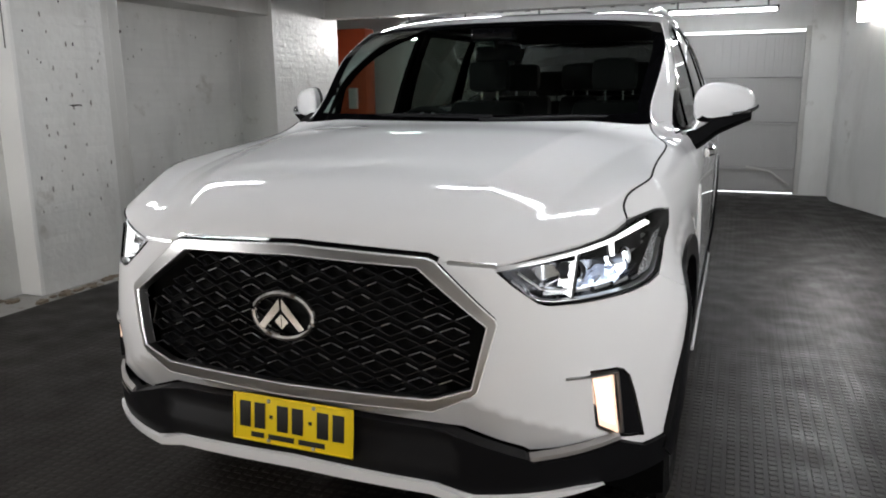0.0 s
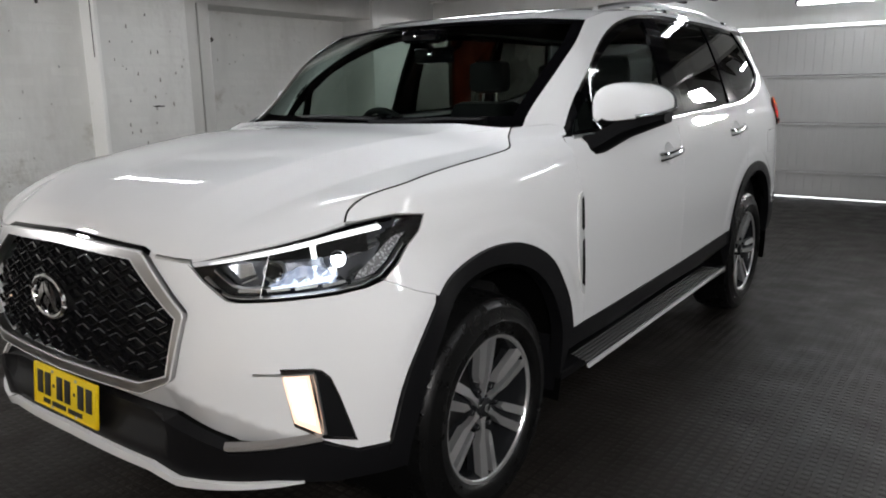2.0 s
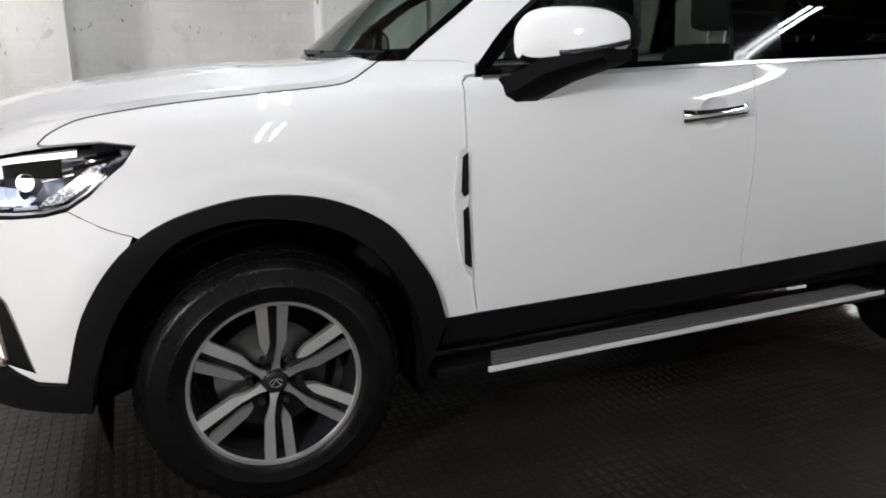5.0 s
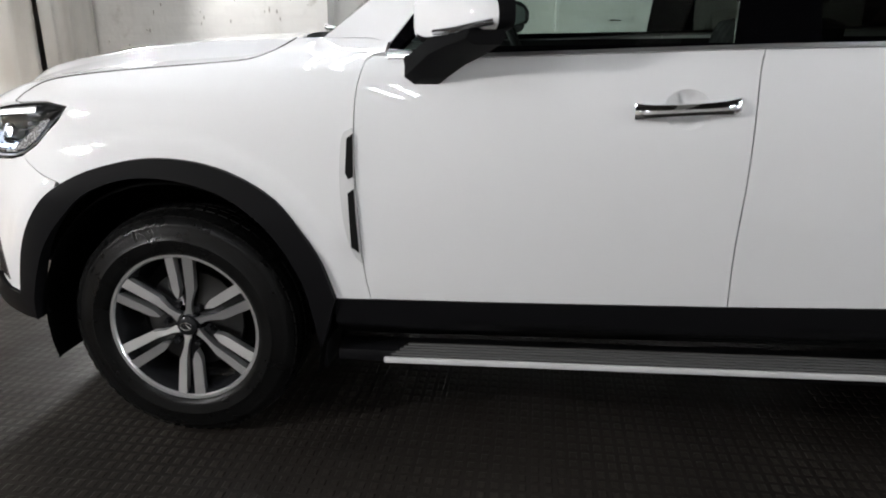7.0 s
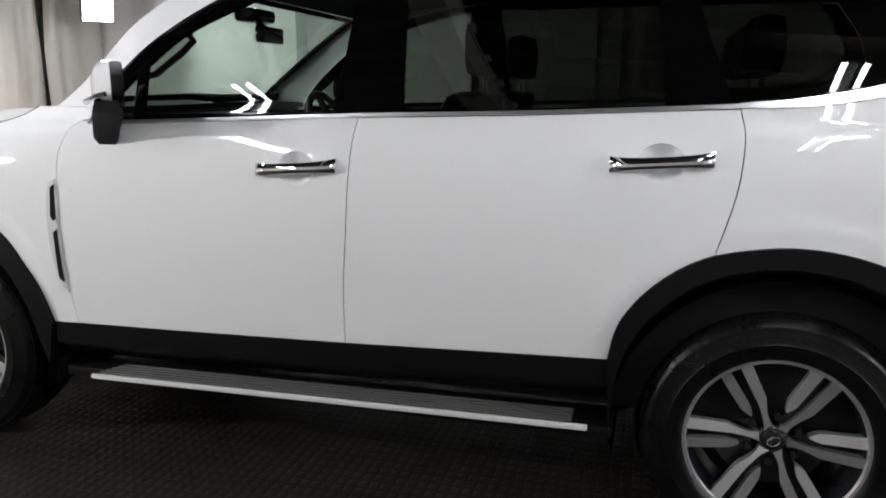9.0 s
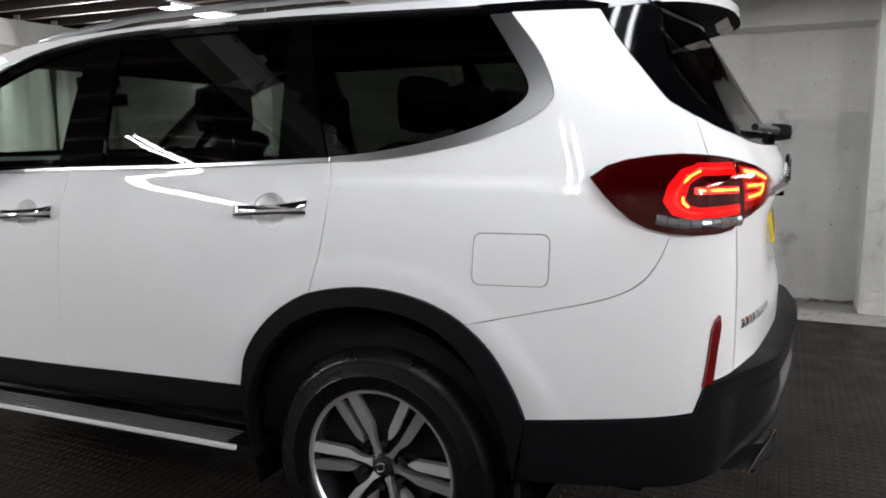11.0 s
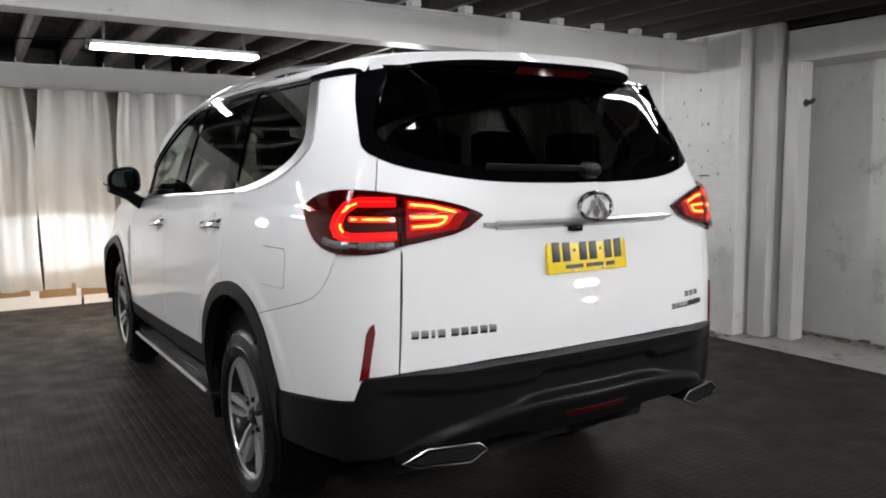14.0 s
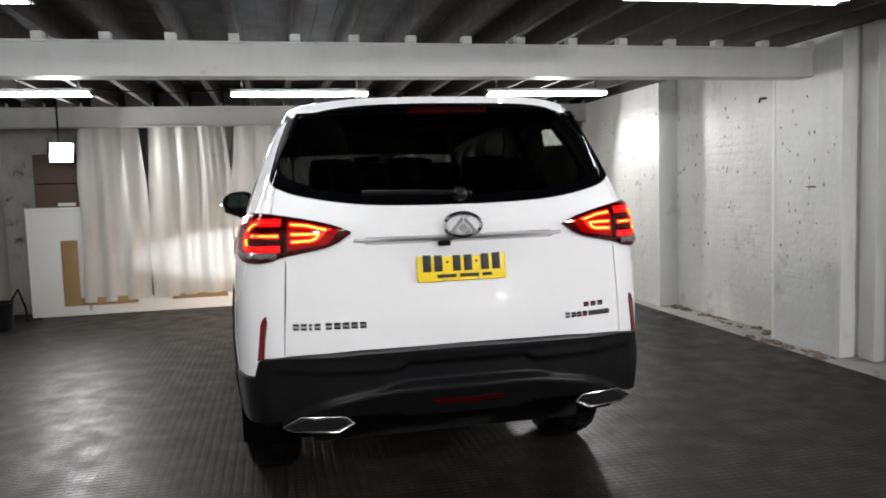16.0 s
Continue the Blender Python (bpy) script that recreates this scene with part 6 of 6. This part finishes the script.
# flood lamps
LIT = material("lit_flood_lens", (1, 0.98, 0.94), 0.3, glow=30.0)
for (fx, fy, fz), to in FLOODS:
    at = look((fx, fy, fz), to) @ pose(0, 0, 0.012)
    fl = thing("flood_lamp", "bright square LED flood lamp on a ceiling bracket, lit", "lamp", "flood lamps")
    part("housing", box_bm(-0.14, 0.14, -0.12, 0.12, 0.01, 0.06, 0.01), GUNMETAL, fl).matrix_local = at
    part("lens", box_bm(-0.125, 0.125, -0.105, 0.105, -0.003, 0.011, 0.003), LIT, fl, "glaring white lens").matrix_local = at
    back = at @ Vector((0, 0, 0.07))
    part("arm", tube([back, (back.x, back.y, back.z + 0.1), (back.x, back.y, 2.715)], 0.012, 8), GUNMETAL, fl)
    part("plate", box_bm(back.x - 0.06, back.x + 0.06, back.y - 0.06, back.y + 0.06, 2.708, 2.7225, 0.003), GUNMETAL, fl)


# ---- sheeting and boards at the far end ----
SHEET = material("white_plastic_sheet", (0.45, 0.44, 0.41), 0.38, vary=0.12, scale=2.5, bump=0.15, bump_scale=9, drips=0.5, placed=True)
CARD = material("brown_cardboard", (0.30, 0.19, 0.09), 0.8, vary=0.2, scale=6, bump=0.2, bump_scale=30)
WHITEBOARD = material("white_board", (0.72, 0.72, 0.70), 0.55, vary=0.05, scale=3, stain=(0.5, 0.48, 0.45), stain_scale=3, stain_at=0.66)
BROWN = material("dark_brown_ply", (0.075, 0.045, 0.028), 0.6, vary=0.3, scale=5)


def curtain(x0, x1, folds, phase, y=-2.80):
    n = 90

    def sheet(a, b):
        x = x0 + (x1 - x0) * a
        w = 0.024 * math.sin(folds * 2 * math.pi * a + phase) + 0.017 * math.sin(folds * 5.3 * a + 2 * phase) + 0.03 * (abs(math.sin(folds * math.pi * a * 0.61 + phase)) ** 14)
        x += 0.05 * max(0.0, 1 - b / 0.32) * (a ** 6 - (1 - a) ** 6) * (-1 if x1 > x0 else 1)
        return np.array((x + 0.012 * math.sin(7 * b + phase), y + w * (1.0 - 0.45 * b) + 0.012 * math.sin(3 * b + a * 4), 2.27 - b * (2.10 + 0.02 * math.sin(a * 3 + phase))))

    v, f = grid_patch(sheet, n, 16)
    c = part("curtain", (v, f), SHEET, None)
    tagged(c, "white plastic sheeting hung in folds from the beam", "curtain", "hanging sheets")
    return c


for k, (x0, x1, folds) in enumerate(((3.04, 2.268, 3), (2.255, 1.268, 4), (1.255, 0.51, 3), (0.475, -0.56, 4), (-0.79, -1.90, 5), (-1.92, -2.66, 3), (-2.68, -3.44, 3))):
    curtain(x0, x1, folds, 0.7 + 1.9 * k)


def board(name, x0, x1, y0, y1, z0, z1, mat, label, category):
    return tagged(part(name, box_bm(x0, x1, y0, y1, z0, z1, 0.004), mat, None), label, category)


screen_board = thing("white_panel", "white painted board standing behind the sheeting", "board")
part("panel", box_bm(2.90, 3.66, -2.86, -2.82, 0.0, 1.32, 0.004), WHITEBOARD, screen_board)
part("top_batten", box_bm(2.90, 3.66, -2.822, -2.812, 1.275, 1.315, 0.003), WHITEBOARD, screen_board)
part("tape_strip", box_bm(2.98, 3.02, -2.8195, -2.8185, 0.05, 1.25), SHEET, screen_board)
board("store_door", -0.98, -0.38, -3.195, -3.16, 0.0, 2.25, BROWN, "dark brown timber door behind the gap in the sheeting", "door")
board("kick_board", 0.9, 2.90, -2.87, -2.83, 0.0, 0.20, WHITEBOARD, "low white board along the floor", "board")
board("kick_board", -3.44, 0.88, -2.87, -2.83, 0.0, 0.18, WHITEBOARD, "low white board along the floor", "board")
card = thing("cardboard_strip", "brown cardboard strip taped to the white board", "cardboard")
part("upright", box_bm(3.10, 3.29, -2.815, -2.808, 0.12, 0.92, 0.001), CARD, card)
part("foot", box_bm(2.45, 3.10, -2.815, -2.808, 0.12, 0.215, 0.001), CARD, card)
for x0, x1, z0, z1 in ((1.38, 2.05, 0.135, 0.20), (0.95, 1.30, 0.10, 0.24), (0.55, 0.90, 0.10, 0.24)):
    board("cardboard_strip", x0, x1, -2.825, -2.815, z0, z1, CARD, "brown cardboard strip at the foot of the sheeting", "cardboard")
cab = thing("wall_cabinet", "dark brown open cabinet on top of the white board", "cabinet")
part("carcass", box_bm(3.04, 3.55, -3.15, -2.87, 1.33, 1.96, 0.006), BROWN, cab)
part("shelf_edge", box_bm(3.02, 3.57, -3.15, -2.86, 1.30, 1.33, 0.004), BROWN, cab)
part("face_line", box_bm(3.08, 3.52, -2.868, -2.862, 1.60, 1.615), DARK, cab)
board("cloth", 3.10, 3.30, -2.97, -2.865, 1.335, 1.375, WHITEBOARD, "crumpled white cloth on the ledge", "cloth")
bin_ob = thing("rubbish_bin", "black plastic tub with hoses against the wall", "tub")
part("tub", lathe([(0.0, 0.0), (0.14, 0.0), (0.17, 0.30), (0.18, 0.31), (0.165, 0.31), (0.13, 0.02)], 24, "z", (3.78, -2.05, 0.0)), CLAD, bin_ob)
part("hose", tube([(3.70, -2.15, 0.25), (3.62, -2.25, 0.42), (3.60, -2.40, 0.20), (3.62, -2.50, 0.03), (3.5, -2.62, 0.02)], 0.014, 8), CLAD, bin_ob)
# ---- west wall: marks, fittings, rubble ----
DIRT = material("bare_grey_render", (0.33, 0.31, 0.28), 0.9, vary=0.3, scale=20)
random.seed(11)


def chip(y, z, wide, high, x):
    n = 9
    pts = [(y + wide * math.cos(2 * math.pi * k / n) * random.uniform(0.5, 1.1), z + high * math.sin(2 * math.pi * k / n) * random.uniform(0.5, 1.1)) for k in range(n)]
    return prism(pts, x - 0.01, x + 0.0035, lambda a, b, h: (h, a, b))


wall_w = bpy.data.objects["wall_west"]
part("chip", chip(1.695, 1.332, 0.072, 0.009, -3.487), SOOT, wall_w, "dark chipped mark in the paint")
chips = []
for k in range(34):
    chips.append(chip(random.uniform(1.29, 2.0), random.uniform(0.5, 2.1), random.uniform(0.002, 0.006), random.uniform(0.003, 0.022), -3.487))
for k in range(44):
    chips.append(chip(random.uniform(-0.65, 1.0), random.uniform(0.3, 2.2), random.uniform(0.002, 0.007), random.uniform(0.003, 0.020), -3.677))
for k in range(40):
    chips.append(chip(random.uniform(2.5, 4.6), random.uniform(0.2, 2.1), random.uniform(0.002, 0.008), random.uniform(0.003, 0.014), -4.157))
dark_chips = []
for k in range(8):
    dark_chips.append(chip(random.uniform(-0.6, 1.15), random.uniform(0.7, 2.1), random.uniform(0.002, 0.006), random.uniform(0.006, 0.022), -3.677))
for k in range(6):
    dark_chips.append(chip(random.uniform(1.3, 2.0), random.uniform(0.8, 2.1), random.uniform(0.002, 0.006), random.uniform(0.008, 0.026), -3.487))
tagged(part("dark_chips", joined(*dark_chips), SOOT, wall_w, "dark holes and chips in the paint", smooth=False), kind="stuff")
tagged(part("chips", joined(*chips), DIRT, wall_w, "small dark chips in the white paint", smooth=False), kind="stuff")
stub = thing("pipe_stub", "short rusty pipe stub on the steel post", "pipe")
part("pipe", tube([(-3.775, 2.41, 1.90), (-3.775, 2.475, 1.905), (-3.77, 2.49, 1.925)], 0.018, 8), SOOT, stub)
part("flange", lathe([(0.0, 0), (0.03, 0), (0.03, 0.012), (0.0, 0.012)], 14, "y", (-3.775, 2.42, 1.90)), SOOT, stub)
dirt = []
for k in range(70):
    y, z = random.uniform(-3.1, -0.2), random.uniform(0.6, 2.3)
    dirt.append(chip(y, z, random.uniform(0.002, 0.007), random.uniform(0.006, 0.03), -3.457 if y < -0.7 else -3.677))
tagged(part("flaked_paint", joined(*dirt), DIRT, wall_w, "grey flakes where the paint is gone", smooth=False), kind="stuff")
hook = thing("wall_hook", "small dark hook on the brick wall", "hook")
part("hook", tube([(-3.69, 0.86, 2.14), (-3.62, 0.86, 2.135), (-3.61, 0.86, 2.10)], 0.012, 8), SOOT, hook)
rubble = []
for k in range(160):
    y = random.uniform(-1.0, 4.6)
    x = (-3.66 if y < 1.1 else -3.47 if y < 2.03 else -4.14) + random.uniform(0, 0.13)
    r = random.uniform(0.006, 0.03)
    vs = [(x + r * sx * random.uniform(0.5, 1), y + r * 1.6 * sy * random.uniform(0.5, 1), -0.006 + (r * random.uniform(0.4, 1.0) if sz else 0)) for sx in (-1, 1) for sy in (-1, 1) for sz in (0, 1)]
    rubble.append((vs, [(0, 1, 3, 2), (4, 6, 7, 5), (0, 4, 5, 1), (2, 3, 7, 6), (1, 5, 7, 3)]))
DEBRIS = material("mortar_rubble", (0.20, 0.16, 0.12), 0.9, vary=0.4, scale=8)
tagged(part("rubble", joined(*rubble), DEBRIS, None, smooth=False), "crumbled mortar and dirt along the wall foot", "rubble", kind="stuff")

# ---- side bay beyond the pier ----
ORANGE = material("orange_painted_steel", (0.55, 0.09, 0.03), 0.45, vary=0.15, scale=5, bump=0.1, bump_scale=30)
hoist = thing("hoist", "orange painted steel hoist in the side bay", "machine")
part("column", box_bm(-4.74, -4.08, 7.55, 7.85, 0.0, 2.30, 0.02), ORANGE, hoist)
part("side_plate", box_bm(-4.66, -4.60, 7.45, 7.95, 0.0, 2.05, 0.01), ORANGE, hoist)
part("hose_reel", lathe([(0.10, 0.0), (0.14, 0.0), (0.14, 0.08), (0.10, 0.08), (0.10, 0.0)], 24, "y", (-4.62, 7.40, 2.15)), CLAD, hoist, "black hose reel")
part("control_box", box_bm(-4.35, -4.22, 7.49, 7.55, 1.15, 1.45, 0.008), WHITEBOARD, hoist, "grey control box")


# ---- bricks of the west wall ----
def brick_mesh(name, length, high, deep):
    b = 0.016
    x0, x1 = 0.0, deep
    pts = []
    for x, k in ((x0, 0.0), (x1 - 0.0022, 0.0), (x1, b)):
        pts += [(x, k, k), (x, length - k, k), (x, length - k, high - k), (x, k, high - k)]
    faces = [(8, 9, 10, 11)]
    for a in (0, 4):
        faces += [(a + i, a + (i + 1) % 4, a + 4 + (i + 1) % 4, a + 4 + i) for i in range(4)]
    me = bpy.data.meshes.new(name)
    me.from_pydata(pts, [], faces)
    me.materials.append(WHITEWALL)
    return me


full = brick_mesh("brick", 0.229, 0.076, 0.0026)
half = brick_mesh("half_brick", 0.112, 0.076, 0.0026)
random.seed(5)


def course(y0, y1, x, rows, as_parts, z_from=0.0):
    """Stretcher courses on a wall face; some are objects, the rest one mesh."""
    rest = []
    for r in range(rows):
        z = z_from + 0.02 + r * 0.078
        y = y0 + 0.006 - (0.116 if r % 2 else 0)
        while y < y1 - 0.05:
            use, at = (full, y) if y >= y0 else (half, y0 + 0.006)
            size = 0.222 if use is full else 0.105
            if at + size > y1:
                use, size = half, 0.105
                if at + size > y1:
                    break
            off = random.uniform(-0.0012, 0.0006)
            m = Matrix.Translation((x + off, at + random.uniform(-0.002, 0.002), z + random.uniform(-0.002, 0.002))) @ Matrix.Rotation(random.uniform(-0.006, 0.006), 4, "Z")
            if as_parts(at, z):
                ob = new("brick", use)
                ob.parent = wall_w
                ob.matrix_local = m
            else:
                rest.append(([m @ v.co for v in use.vertices], [tuple(p.vertices) for p in use.polygons]))
            y += 0.232
    return rest


rest = course(1.265, 2.03, -3.492, 32, lambda y, z: 0.3 < z < 2.2)
rest += course(2.46, 4.61, -4.162, 32, lambda y, z: False)
rest += course(-0.70, 1.21, -3.682, 32, lambda y, z: 0.5 < z < 2.2 and y > -0.45)
rest += course(-3.1, -0.70, -3.462, 29, lambda y, z: False)
rest += course(4.625, 6.05, -3.702, 29, lambda y, z: False)
tagged(part("bricks_beyond", joined(*rest), WHITEWALL, wall_w, "white painted bricks", smooth=False), kind="stuff")
